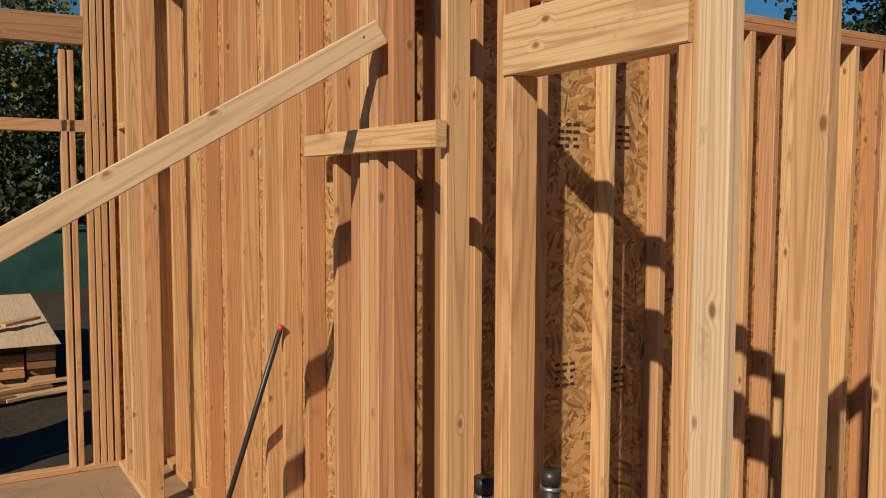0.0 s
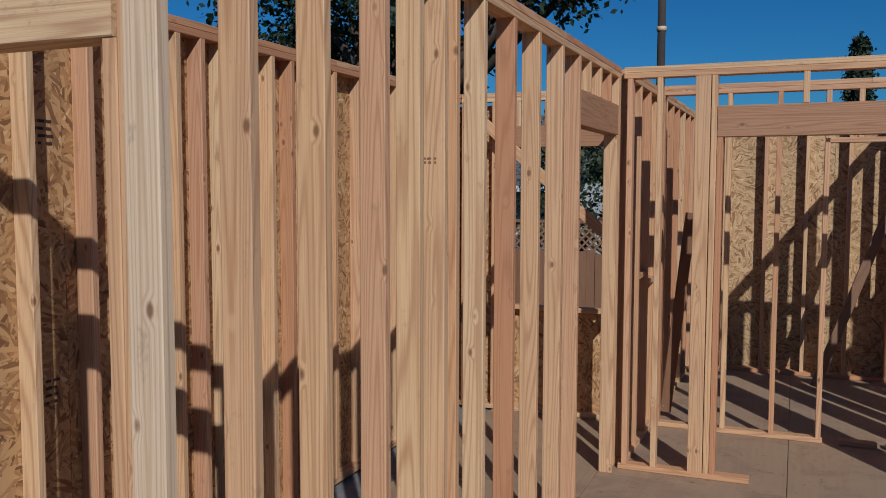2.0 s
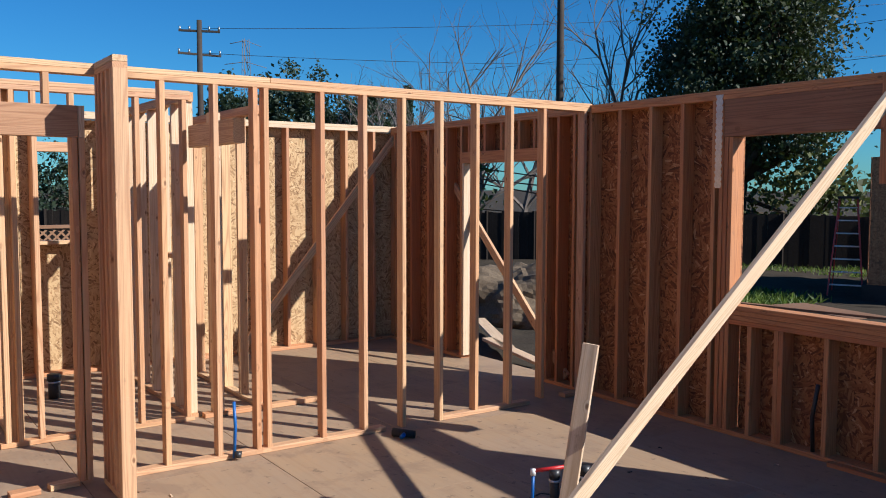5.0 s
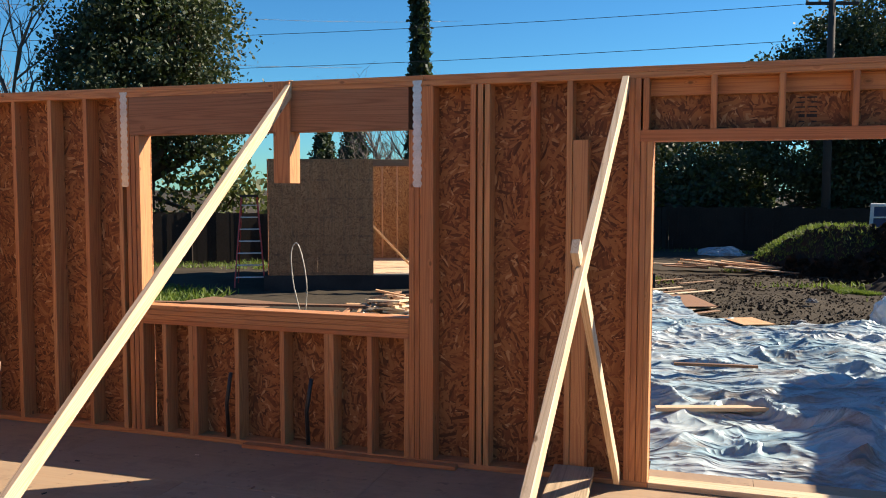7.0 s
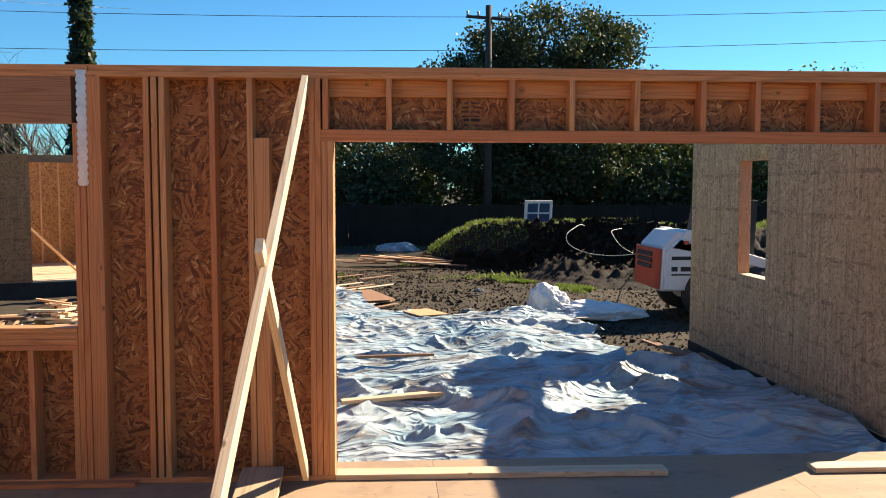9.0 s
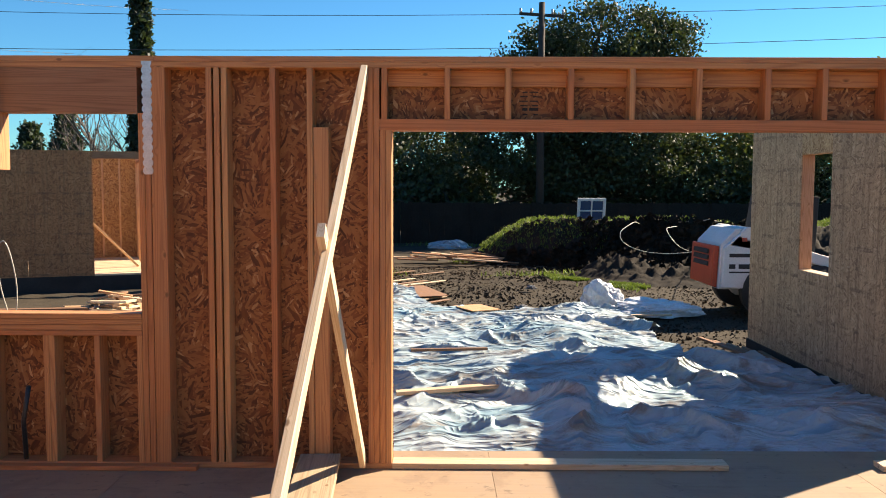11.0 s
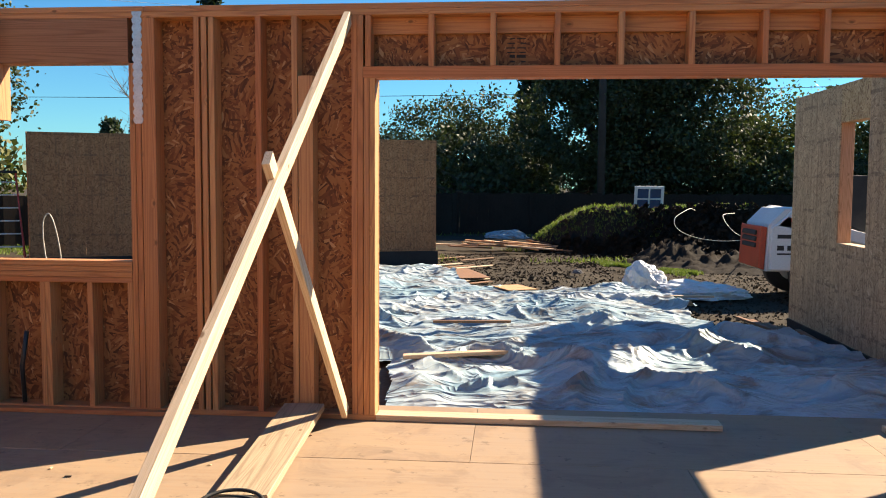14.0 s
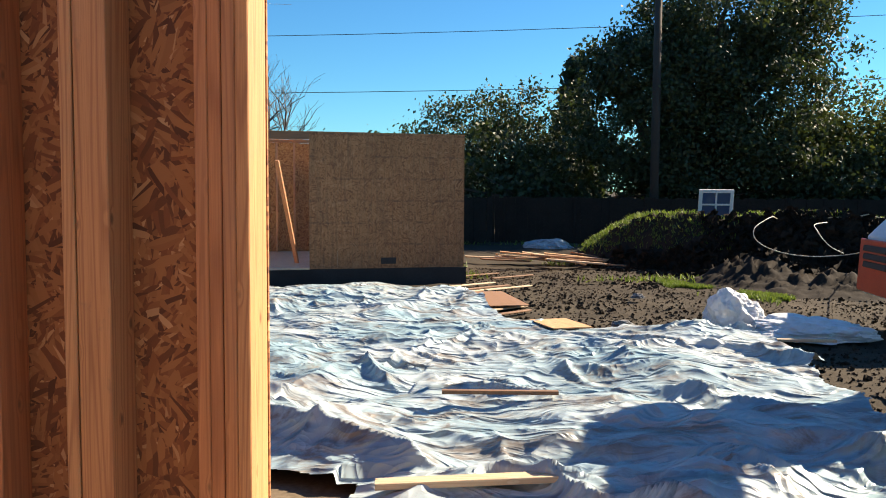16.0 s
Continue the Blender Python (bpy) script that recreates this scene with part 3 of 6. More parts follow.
# W2: inner wall behind the cross wall
X2 = 7.09
w5 = framed("wall_5", "inner partition of fir studs with a small door opening")
box("sill_plate", w5, X2, X2 + W, -0.24, 1.04, 0, T2)
for y0, y1 in ((-0.62, -0.36), (-0.82, -0.68), (-1.47, -0.88)):
    box("sill_plate", w5, X2, X2 + W, y0, y1, 0, T2)
box("sill_plate", w5, X2, X2 + W, -2.36, -1.75, 0, T2)
box("sill_plate", w5, X2, X2 + W, -3.05, -2.45, 0, T2)
plates_y(w5, -2.36, 1.04, X2)
studs_y(w5, [0.99, 0.72, 0.478, 0.112], X2)
studs_y(w5, [-0.228], X2)
studs_y(w5, [-0.955, -1.04, -1.19, -1.46], X2)
box("header_plate", w5, X2, X2 + W, -0.955, -0.19, 2.30, 2.30 + T2)
studs_y(w5, [-0.45, -0.72], X2, 2.30 + T2)
studs_y(w5, [-1.95, -2.33], X2)
box("post", w5, X2, X2 + W, -2.62, -2.53, T2, PLATE - 0.09, PALE)

# partition running east from the inner wall
w6 = framed("wall_6", "partition of fir studs running back to the outer wall")
plates_x(w6, 7.18, 9.58, -2.42)
box("sill_plate", w6, 7.18, 9.58, -2.42, -2.42 + W, 0, T2)
studs_x(w6, [7.2, 7.5, 7.86, 8.2, 8.6, 8.95, 9.3, 9.5], -2.42, mat=PALE)
box("fire_block", w6, 7.55, 7.86, -2.42, -2.42 + W, 1.35, 1.35 + T2)
box("header", w6, 6.05, 7.05, -2.42, -2.42 + W, 2.30, 2.48)
w7 = framed("wall_7", "partition of fir studs with a lower top plate")
plates_x(w7, 7.2, 9.58, -3.05, z=PLATE - 0.07)
box("sill_plate", w7, 7.2, 9.58, -3.05, -3.05 + W, 0, T2)
studs_x(w7, [7.22, 7.28, 7.6, 8.0, 8.4, 8.8, 9.2, 9.52], -3.05, z1=PLATE - 0.07)
box("sill_plate", w7, X2, X2 + W, -3.6, -3.06, 0, T2)

w16 = framed("wall_16", "partition of fir studs between two back rooms")
plates_x(w16, 7.18, 9.59, -1.06)
box("sill_plate", w16, 7.18, 9.59, -1.06, -1.06 + W, 0, T2)
studs_x(w16, [7.2, 7.6, 8.0, 8.4, 8.8, 9.2, 9.55], -1.06)

# E2: outer wall with sheathing and a small window
XE = 9.60
w8 = framed("wall_8", "outer wall of studs clad with strand board, small window")
plates_y(w8, -6.0, 1.12, XE, mat=PALE, w=W6)
box("sill_plate", w8, XE, XE + W6, -6.0, 1.12, 0, T2)
studs_y(w8, [-5.95, -5.6, -5.2, -4.8, -4.4, -4.0, -3.6, -3.2, -2.8, -2.4, -2.02, -1.58, -1.3, -0.9, -0.52, -0.12, 0.28, 0.68, 1.06], XE, w=W6)
box("window_sill_plate", w8, XE, XE + W6, -1.98, -1.58, 1.38, 1.42)
box("window_head", w8, XE, XE + W6, -1.98, -1.58, 2.34, 2.44)
panels_y(w8, -6.0, -1.98, XE + W6 + 0.001, -0.1, H - 0.08, mat=OSB_PALE)
panels_y(w8, -1.58, 1.14, XE + W6 + 0.001, -0.1, H - 0.08, mat=OSB_PALE)
panels_y(w8, -1.98, -1.58, XE + W6 + 0.001, -0.1, 1.38, mat=OSB_PALE)

# W2N: outer wall of the north room, with a window
w9 = framed("wall_9", "outer wall with a window opening and strand board below")
plates_y(w9, 1.26, 2.74, X2)
box("sill_plate", w9, X2, X2 + W, 1.26, 2.74, 0, T2)
studs_y(w9, [1.27, 2.42, 2.70], X2)
studs_y(w9, [1.31], X2, T2, 2.30)
studs_y(w9, [1.72, 2.1], X2, T2, 0.90)
studs_y(w9, [1.6, 1.95, 2.2], X2, 2.48, PLATE)
box("header", w9, X2, X2 + W, 1.31, 2.42, 2.30, 2.48, HEADER)
box("window_sill_plate", w9, X2, X2 + W, 1.31, 2.42, 0.90, 0.94)
panels_y(w9, 1.26, 2.86, X2 + W + 0.001, -0.1, 0.93)
panels_y(w9, 2.42, 2.86, X2 + W + 0.001, 0.932, H - 0.1)
br = thing("brace", "diagonal fir brace nailed across the window bay", "brace")
plank("board", br, (6.98, 2.62, 2.62), (7.07, 1.30, 1.44), W, T2, side=(1, 0, 0))

# N: outer wall of the north room, clad
w10 = framed("wall_10", "outer wall of fir studs clad with strand board")
plates_x(w10, 1.49, 7.17, 2.75)
box("sill_plate", w10, 1.49, 7.17, 2.75, 2.75 + W, 0, T2)
studs_x(w10, [1.62, 1.80, 2.112, 2.472, 2.782, 3.02, 3.34, 3.526, 3.70, 4.146, 4.352, 4.532, 4.86, 5.216, 5.5, 5.78, 6.2, 6.6, 7.0], 2.75)
box("header", w10, 5.82, 6.6, 2.75, 2.75 + W, 2.34, 2.52, HEADER)
panels_x(w10, 1.505, 7.19, 2.75 + W + 0.001, -0.1, H - 0.06)

# P2: wall with a door beside the first view, going on north as an outer wall
XP = 1.40
w11 = framed("wall_11", "wall of fir studs with a door opening and strand board")
HI = 3.50                               # the north part stands taller
plates_y(w11, 1.262, 2.75, XP)
plates_y(w11, 2.755, 6.2, XP, z=HI - 2 * T2)
box("sill_plate", w11, XP, XP + W, 2.0, 6.2, 0, T2)
studs_y(w11, [1.265, 1.992, 2.302, 2.66], XP)
studs_y(w11, [1.305, 1.952], XP, T2, 2.27)
box("header", w11, XP - 0.006, XP + W, 1.31, 1.99, 2.272, 2.44)
studs_y(w11, [1.6], XP, 2.44, PLATE)
for yy, xx in ((2.76, XP - 0.01), (2.86, XP), (2.95, XP + 0.005)):
    box("stud", w11, xx, xx + W, yy, yy + T2 + 0.03, T2, HI - 2 * T2)
studs_y(w11, [3.14, 3.46, 3.74, 3.98, 4.32, 4.62, 5.0, 5.4, 5.8, 6.15], XP, T2, HI - 2 * T2)
panels_y(w11, 2.87, 6.2, XP + W + 0.001, -0.1, HI - 0.06)
blk = thing("nailed_block", "pale fir block nailed flat across the studs", "wood block")
box("board", blk, XP - 0.046, XP - 0.007, 2.29, 3.36, 2.085, 2.17)
br = thing("brace", "long pale fir brace propping the wall", "brace", "props")
plank("board", br, (XP - 0.02, 2.72, 2.50), (-2.75, 3.08, 0.05), W, T2, PALE, side=(0.1, 1, 0))
pl = thing("steel_rod", "thin black steel rod with an orange tip leaning on the studs", "rod")
tube("rod", [(1.12, 4.16, 0.0), (1.375, 3.73, 1.30)], 0.013, BLACKP, pl, 8)
tube("tip", [(1.375, 3.73, 1.30), (1.380, 3.722, 1.325)], 0.013, ORANGE, pl, 8, "orange painted tip")

# far north outer wall with a tall opening
YN = 6.22
w12 = framed("wall_12", "tall outer wall with a door opening under a transom")
box("sill_plate", w12, -2.6, 1.72, YN, YN + W, 0, T2)
box("top_plate", w12, -2.6, 1.72, YN, YN + W, 3.40, 3.44)
studs_x(w12, [0.79, 0.84], YN, T2, 2.86)
studs_x(w12, [0.94, 0.985, 1.03, 1.08, 1.30, 1.64, -1.2, -1.6, -2.0, -2.4], YN, T2, 3.40)
studs_x(w12, [0.42, 0.0, -0.4, -0.8], YN, 3.09, 3.40)
box("header", w12, -1.16, 0.94, YN, YN + W, 2.90, 3.09, HEADER)
box("transom_plate", w12, -1.16, 0.94, YN, YN + W, 2.32, 2.40)
panels_x(w12, 0.94, 1.73, YN + W + 0.001, -0.1, 3.4)
panels_x(w12, -2.6, -1.2, YN + W + 0.001, -0.1, 3.4)
w13 = framed("wall_13", "short closet partition of fir studs")
box("sill_plate", w13, 1.10, 1.10 + W, 5.25, YN - 0.002, 0, T2)
studs_y(w13, [5.25, 5.30, 5.70, 5.95], 1.10, T2, HI - 2 * T2)
plates_y(w13, 5.25, YN - 0.002, 1.10, z=HI - 2 * T2)
box("fire_block", w13, 1.10, 1.10 + W, 5.74, 5.95, 2.33, 2.37)

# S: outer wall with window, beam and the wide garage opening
# from here on the default colours carry the warm shade
STOCK["lumber"], STOCK["sheet"] = SHADE_FIR, SHADE_OSB
w14 = framed("wall_14", "outer wall of studs and strand board, window and wide opening", pose(0.40, -5.69, 0, 0, 0, -0.9) @ Matrix.Diagonal((1, 1, 0.995, 1)))


def sx(*v):
    return [x - 0.40 for x in v]


S0 = -W6
plates_x(w14, *sx(-5.0, 9.62), S0, joint=1.52, w=W6)
box("sill_plate", w14, *sx(0.352, 6.64), S0, 0, 0, T2)
box("sill_plate", w14, *sx(-1.92, 0.350), S0, 0, 0, T2, PALE)
box("sill_plate", w14, *sx(-4.9, -2.96), S0, 0, 0, T2, PALE)
box("sill_plate", w14, *sx(8.0, 9.6), S0, 0, 0, T2)
box("floor_strip", w14, *sx(1.66, 3.36), 0.003, 0.075, 0.0, 0.03)
# wide opening: header of plates and cripples over strand board
box("header_plate", w14, *sx(-4.9, 0.437), S0, 0, 2.287, 2.362)
for x in (0.385, -0.03, -0.43, -0.841, -1.244, -1.68, -2.129, -2.50, -2.909, -3.32, -3.74, -4.15):
    box("cripple", w14, *sx(x, x + T2), S0, 0, 2.362, PLATE)
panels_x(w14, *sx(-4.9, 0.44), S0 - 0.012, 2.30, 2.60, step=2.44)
box("backing_board", w14, *sx(-4.9, 0.44), S0 + 0.001, S0 + T2, 2.585, PLATE)
for x in (0.356, 0.395):
    box("jack_stud", w14, *sx(x, x + T2), S0, 0, T2, 2.287)
box("stud", w14, *sx(-4.53, -4.37), S0, 0, T2, 2.287)
for x in (0.436, 0.475):
    box("stud", w14, *sx(x, x + T2), S0, 0, T2, PLATE)
box("jack_stud", w14, *sx(0.772, 0.872), S0, -0.002, T2, 2.305)
studs_x(w14, sx(0.876, 1.120), S0, w=W6)
studs_x(w14, sx(1.440, 1.490, 1.541), S0, w=W6)
box("post", w14, *sx(1.848, 1.946), S0, 0, T2, PLATE)
studs_x(w14, sx(1.950), S0, w=W6)
studs_x(w14, sx(1.991), S0, T2, 2.395, w=W6)
# window
box("beam", w14, *sx(2.031, 4.37), S0 - 0.0, 0.001, 2.398, PLATE, GLULAM)
for k in range(4):
    box("window_sill_plate", w14, *sx(2.031, 4.28), S0, 0.002 * (k % 2), 0.904 + k * T2, 0.904 + (k + 1) * T2 - 0.001)
for x in (4.07, 3.83, 3.79, 3.42, 3.03, 2.661, 2.622, 2.318, 2.03):
    box("cripple", w14, *sx(x, x + T2), S0, 0, T2, 0.904)
studs_x(w14, sx(4.285, 4.33), S0, T2, 2.395, w=W6)
studs_x(w14, sx(4.375, 4.45), S0, w=W6)
studs_x(w14, sx(4.78, 5.13, 5.5, 5.88, 6.1), S0, w=W6)
box("hanging_post", w14, *sx(2.95, 3.085), S0 + 0.005, 0.026, 2.02, H - 0.01)
# door to the yard
studs_x(w14, sx(6.33, 6.50), S0, w=W6)
studs_x(w14, sx(6.60), S0, T2, 2.27, w=W6)
studs_x(w14, sx(7.96), S0, T2, 2.27, mat=PALE, w=W6)
studs_x(w14, sx(8.0, 8.3, 8.7, 9.1, 9.5), S0, w=W6)
box("header", w14, *sx(6.60, 8.0), S0, 0, 2.272, 2.40)
studs_x(w14, sx(6.7, 6.95, 7.25, 7.55, 7.85), S0, 2.40, w=W6)
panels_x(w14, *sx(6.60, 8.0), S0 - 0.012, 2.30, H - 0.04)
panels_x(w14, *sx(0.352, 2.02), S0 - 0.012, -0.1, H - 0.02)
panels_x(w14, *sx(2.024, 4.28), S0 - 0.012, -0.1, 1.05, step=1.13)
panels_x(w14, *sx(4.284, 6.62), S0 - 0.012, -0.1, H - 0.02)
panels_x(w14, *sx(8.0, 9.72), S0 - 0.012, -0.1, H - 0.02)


def strap(name, x, z0, z1):
    """A perforated steel strap with scalloped edges and nail heads."""
    st = thing(name, "galvanised steel strap nailed over post and beam", "steel strap", "beam straps", w14.matrix_basis.copy())
    n, verts, faces = 44, [], []
    for i in range(n + 1):
        z, k = z0 + (z1 - z0) * i / n, 0.028 + (0.006 if i % 3 else -0.004)
        verts += [(x - k, 0.0015, z), (x + k, 0.0015, z), (x + k, 0.004, z), (x - k, 0.004, z)]
    for i in range(n):
        a = i * 4
        faces += [(a + 3, a + 2, a + 6, a + 7), (a + 2, a + 1, a + 5, a + 6), (a, a + 3, a + 7, a + 4)]
    mesh("band", verts, faces, GALV, st)
    for i in range(11):
        z = z0 + 0.03 + (z1 - z0 - 0.06) * i / 10
        for dx in (-0.013, 0.013):
            tube("nail", [(x + dx, 0.004, z + dx * 0.6), (x + dx, 0.0065, z + dx * 0.6)], 0.004, GALV, st, 6)


strap("strap", *sx(1.965), 1.99, 2.735)
strap("strap", *sx(4.42), 1.99, 2.735)

# ---- props, pipes and offcuts on the floor ----
br = thing("brace", "long pale fir brace from window post to floor", "brace", "props")
plank("board", br, (2.96, -5.78, 2.73), (3.08, -2.46, 0.02), W, T2, PALE, side=(1, 0, 0))
stk = thing("stake", "short pale fir stake standing beside the brace", "stake")
plank("board", stk, (3.44, -3.19, 0.0), (3.40, -3.36, 1.11), W, T2, PALE, side=(0.55, -0.83, 0))
br = thing("brace", "long pale fir brace propping the wall beside the opening", "brace", "props")
plank("board", br, (0.53, -5.66, 2.655), (0.655, -1.86, 0.01), W, T2 + 0.004, PALE, side=(1, 0, 0.0))
br = thing("brace", "short pale fir brace leaning against the long one", "brace", "props")
plank("board", br, (0.60, -4.03, 1.70), (0.545, -5.62, 0.07), W, T2, PALE, side=(1, 0, 0))
pk = thing("plank", "rough pale plank lying with one end on the sill", "plank")
plank("board", pk, (0.77, -4.10, 0.035), (0.835, -5.68, 0.085), 0.27, 0.045, ROUGH, side=(0, 0, 1))
bag = thing("tool_bag", "black cloth tool bag with a raised rim handle", "bag")
tube("body", [(0.77, -3.93, 0.0), (0.77, -3.93, 0.06)], [0.155, 0.16], DARK, bag, 20)
tube("handle", [(0.77 + 0.16 * math.cos(a), -3.93 - 0.16 * math.sin(a), 0.065 + 0.02 * math.sin(a)) for a in np.linspace(0, math.pi, 17)], 0.009, DARK, bag, 6)
br = thing("brace", "diagonal fir brace across the clad wall corner", "brace", "corner braces")
plank("board", br, (9.57, -5.86, 2.62), (9.57, -3.72, 0.03), W, T2, side=(1, 0, 0))
br = thing("brace", "diagonal fir brace across the yard door", "brace", "corner braces")
plank("board", br, (9.05, -5.955, 2.70), (6.30, -5.89, 0.08), W, T2, side=(0, 1, 0))
br = thing("brace", "diagonal fir brace in the back room", "brace", "corner braces")
plank("board", br, (8.9, -0.94, 2.16), (8.9, -0.22, 0.05), W, T2, OLDWOOD, side=(1, 0, 0))
br = thing("brace", "steep fir brace beside the hall partition", "brace", "corner braces")
plank("board", br, (7.36, 0.80, 1.75), (7.40, 0.98, 0.05), W, T2, OLDWOOD, side=(1, 0, 0))


def stub_pipe(x, y, h, r=0.03, mat=None, label="black plastic drain pipe standing out of the floor"):
    p = thing("drain_pipe", label, "pipe", "pipe stubs")
    tube("pipe", [(x, y, -0.02), (x, y, h)], r, mat or BLACKP, p, 14)
    tube("collar", [(x, y, h - 0.05), (x, y, h + 0.004)], r * 1.16, mat or BLACKP, p, 14)
    tube("clamp_ring", [(x, y, h - 0.072), (x, y, h - 0.058)], r * 1.2, GALV, p, 14, "steel clamp ring")
    return p


stub_pipe(3.86, -3.52, 0.24)
stub_pipe(3.70, -3.62, 0.29)
stub_pipe(8.6, -1.53, 0.22, 0.055)
stub_pipe(1.72, 2.55, 0.90, 0.035, label="black plastic vent pipe rising between the studs")
stub_pipe(2.05, 2.58, 0.86, 0.035, label="black plastic vent pipe rising between the studs")
lp = thing("water_pipe", "looped blue and red plastic water pipe on the floor", "pipe")
tube("blue_riser", [(3.93, -3.40, 0.0), (3.935, -3.41, 0.22)], 0.011, BLUEP, lp, 8, "blue plastic riser")
tube("red_bar", [(3.935, -3.41, 0.235), (3.82, -3.60, 0.26)], 0.013, REDP, lp, 8, "red plastic cross bar")
tube("red_riser", [(3.815, -3.605, 0.25), (3.81, -3.61, 0.0)], 0.011, REDP, lp, 8, "red plastic riser")
for p in ((3.935, -3.41, 0.228), (3.818, -3.603, 0.26)):
    tube("elbow", [(p[0], p[1], p[2] - 0.02), (p[0], p[1], p[2] + 0.02)], 0.018, WHITE, lp, 8, "white elbow")
cut = thing("floor_cutout", "dark rectangular cut for the drain in the subfloor", "floor opening")
for a, b_ in (((4.02, -3.30), (4.10, -3.62)), ((4.10, -3.62), (3.90, -3.78)), ((4.02, -3.30), (3.86, -3.38))):
    plank("edge", cut, (*a, 0.001), (*b_, 0.001), 0.014, 0.004, DARK)
bp = thing("water_pipe", "bright blue plastic pipe standing at the sill", "pipe")
tube("riser", [(5.87, -2.235, 0.02), (5.865, -2.245, 0.25), (5.87, -2.238, 0.43)], 0.012, BLUEP, bp, 8)
tube("elbow", [(5.86, -2.235, 0.045), (5.84, -2.28, 0.04)], 0.026, BLACKP, bp, 8, "black elbow")
nl = thing("nailer_tool", "dark hand tool lying on the subfloor", "tool")
tube("body", [(5.60, -3.62, 0.03), (5.74, -3.50, 0.035)], [0.028, 0.035], DARK, nl, 10)
tube("handle", [(5.66, -3.565, 0.03), (5.61, -3.50, 0.025)], 0.018, BLUEP, nl, 8, "blue grip")
for x in (3.55, 2.86):
    p = thing("wall_pipe", "dark flexible pipe in the stud bay under the window", "pipe", "wall pipes", w14.matrix_basis.copy())
    tube("pipe", [(x - 0.4, -0.05, T2), (x - 0.39, -0.045, 0.30), (x - 0.44, -0.03, 0.55)], 0.016, BLACKP, p, 8)
# stamped marks on the strand board and studs, unreadable
for cx, cz in ((2.33, 1.20), (2.33, 2.22), (2.62, 2.22), (2.62, 1.15), (2.35, 0.35)):
    mk = thing("stamp", "black unreadable printed stamp on the strand board", "stamp", "sheet stamps")
    for r in range(4):
        for c in range(3):
            w = random.uniform(0.012, 0.036)
            box("bar", mk, cx - 0.06 + c * 0.042, cx - 0.06 + c * 0.042 + w, 2.8375, 2.8395, cz - r * 0.03, cz - r * 0.03 + 0.012, INK)
for xx, zz in ((2.395, 2.07), (2.858, 2.06), (3.64, 2.06)):
    mk = thing("grade_stamp", "faint unreadable grade stamp on a stud", "stamp", "stud stamps", pose(xx - T2 - 0.0005, 1.215, zz))
    for r in range(2):
        for c in range(3):
            box("bar", mk, -0.0012, 0.0, -0.03 + c * 0.02, -0.03 + c * 0.02 + random.uniform(0.008, 0.017), -r * 0.014, -r * 0.014 + 0.008, OLDWOOD)
for cx in (-0.62, -3.0):
    mk = thing("stamp", "black unreadable printed stamp on the header sheet", "stamp", "sheet stamps", w14.matrix_basis.copy())
    for r in range(6):
        for c in range(2):
            w = random.uniform(0.03, 0.06)
            box("bar", mk, cx - 0.40 + c * 0.07, cx - 0.40 + c * 0.07 + w, S0 - 0.0003, S0 + 0.0009, 2.40 + r * 0.03, 2.40 + r * 0.03 + (0.02 if r == 1 else 0.008), INK)
# short boards and floor grit
for k in range(46):
    x, y = random.uniform(0.5, 5.6), random.uniform(-5.4, 0.8)
    b = thing("wood_chip", "small splinter of fir on the subfloor", "wood chip", "floor chips", pose(x, y, 0.003, 0, 0, random.uniform(0, 360)))
    s_ = random.uniform(0.008, 0.028)
    box("chip", b, -s_, s_, -0.006, 0.006, -0.002, 0.004, random.choice((OLDWOOD, PALE, DARK)))

# nail heads in the props
for ob in list(bpy.data.objects):
    if ob.name.split(".")[0] == "board" and ob.parent and ob.parent.name.split(".")[0] == "brace":
        half = max(v.co.z for v in ob.data.vertices)
        deep_ = max(v.co.y for v in ob.data.vertices)
        for zz, xx in ((half - 0.05, 0.02), (half - 0.09, -0.02), (-half + 0.07, 0.015)):
            for s_ in (-1, 1):
                nl = tube("nail_head", [(xx, s_ * (deep_ - 0.001), zz), (xx, s_ * (deep_ + 0.0015), zz)], 0.005, GALV, ob, 6)

# ---- garage wing wall, clad on this side ----
w15 = framed("wall_15", "outer wall clad with weathered strand board, small window")
GX_, GH, GB = -4.12, 2.705, -0.09       # face, top and foot of the cladding
panels_y(w15, -11.36, -9.83, GX_ - 0.011, GB, GH, OSB_GREY, step=0.96)
panels_y(w15, -9.83, -9.07, GX_ - 0.011, GB, 0.975, OSB_GREY)
panels_y(w15, -9.83, -9.07, GX_ - 0.013, 2.29, GH, OSB_PALE, step=0.27)
panels_y(w15, -9.07, -6.57, GX_ - 0.011, GB, GH, OSB_GREY)
panels_y(w15, -6.57, -5.86, GX_ - 0.011, 2.12, GH, OSB_GREY)
panels_y(w15, -5.66, -4.4, GX_ - 0.011, 0.0, GH, OSB_GREY)
box("door_header", w15, GX_ - 0.15, GX_ - 0.012, -6.57, -5.86, 2.12, 2.36)
studs_y(w15, [-11.35, -11.0, -10.6, -10.2, -9.91, -9.87, -9.065, -9.02, -8.6, -8.2, -7.8, -7.4, -7.0, -6.61], GX_ - 0.012 - W6, w=W6, mat=LUMBER)
plates_y(w15, -11.36, -5.86, GX_ - 0.012 - W6, z=GH - 2 * T2, w=W6)
box("window_sill_plate", w15, GX_ - 0.16, GX_ - 0.012, -9.83, -9.07, 0.935, 0.975, PALE)
box("window_head", w15, GX_ - 0.152, GX_ - 0.014, -9.83, -9.07, 2.29, 2.40, LUMBER)
box("foundation", w15, GX_ - 0.16, GX_ + 0.012, -11.38, -5.9, -0.5, GB - 0.004, FOOTING)
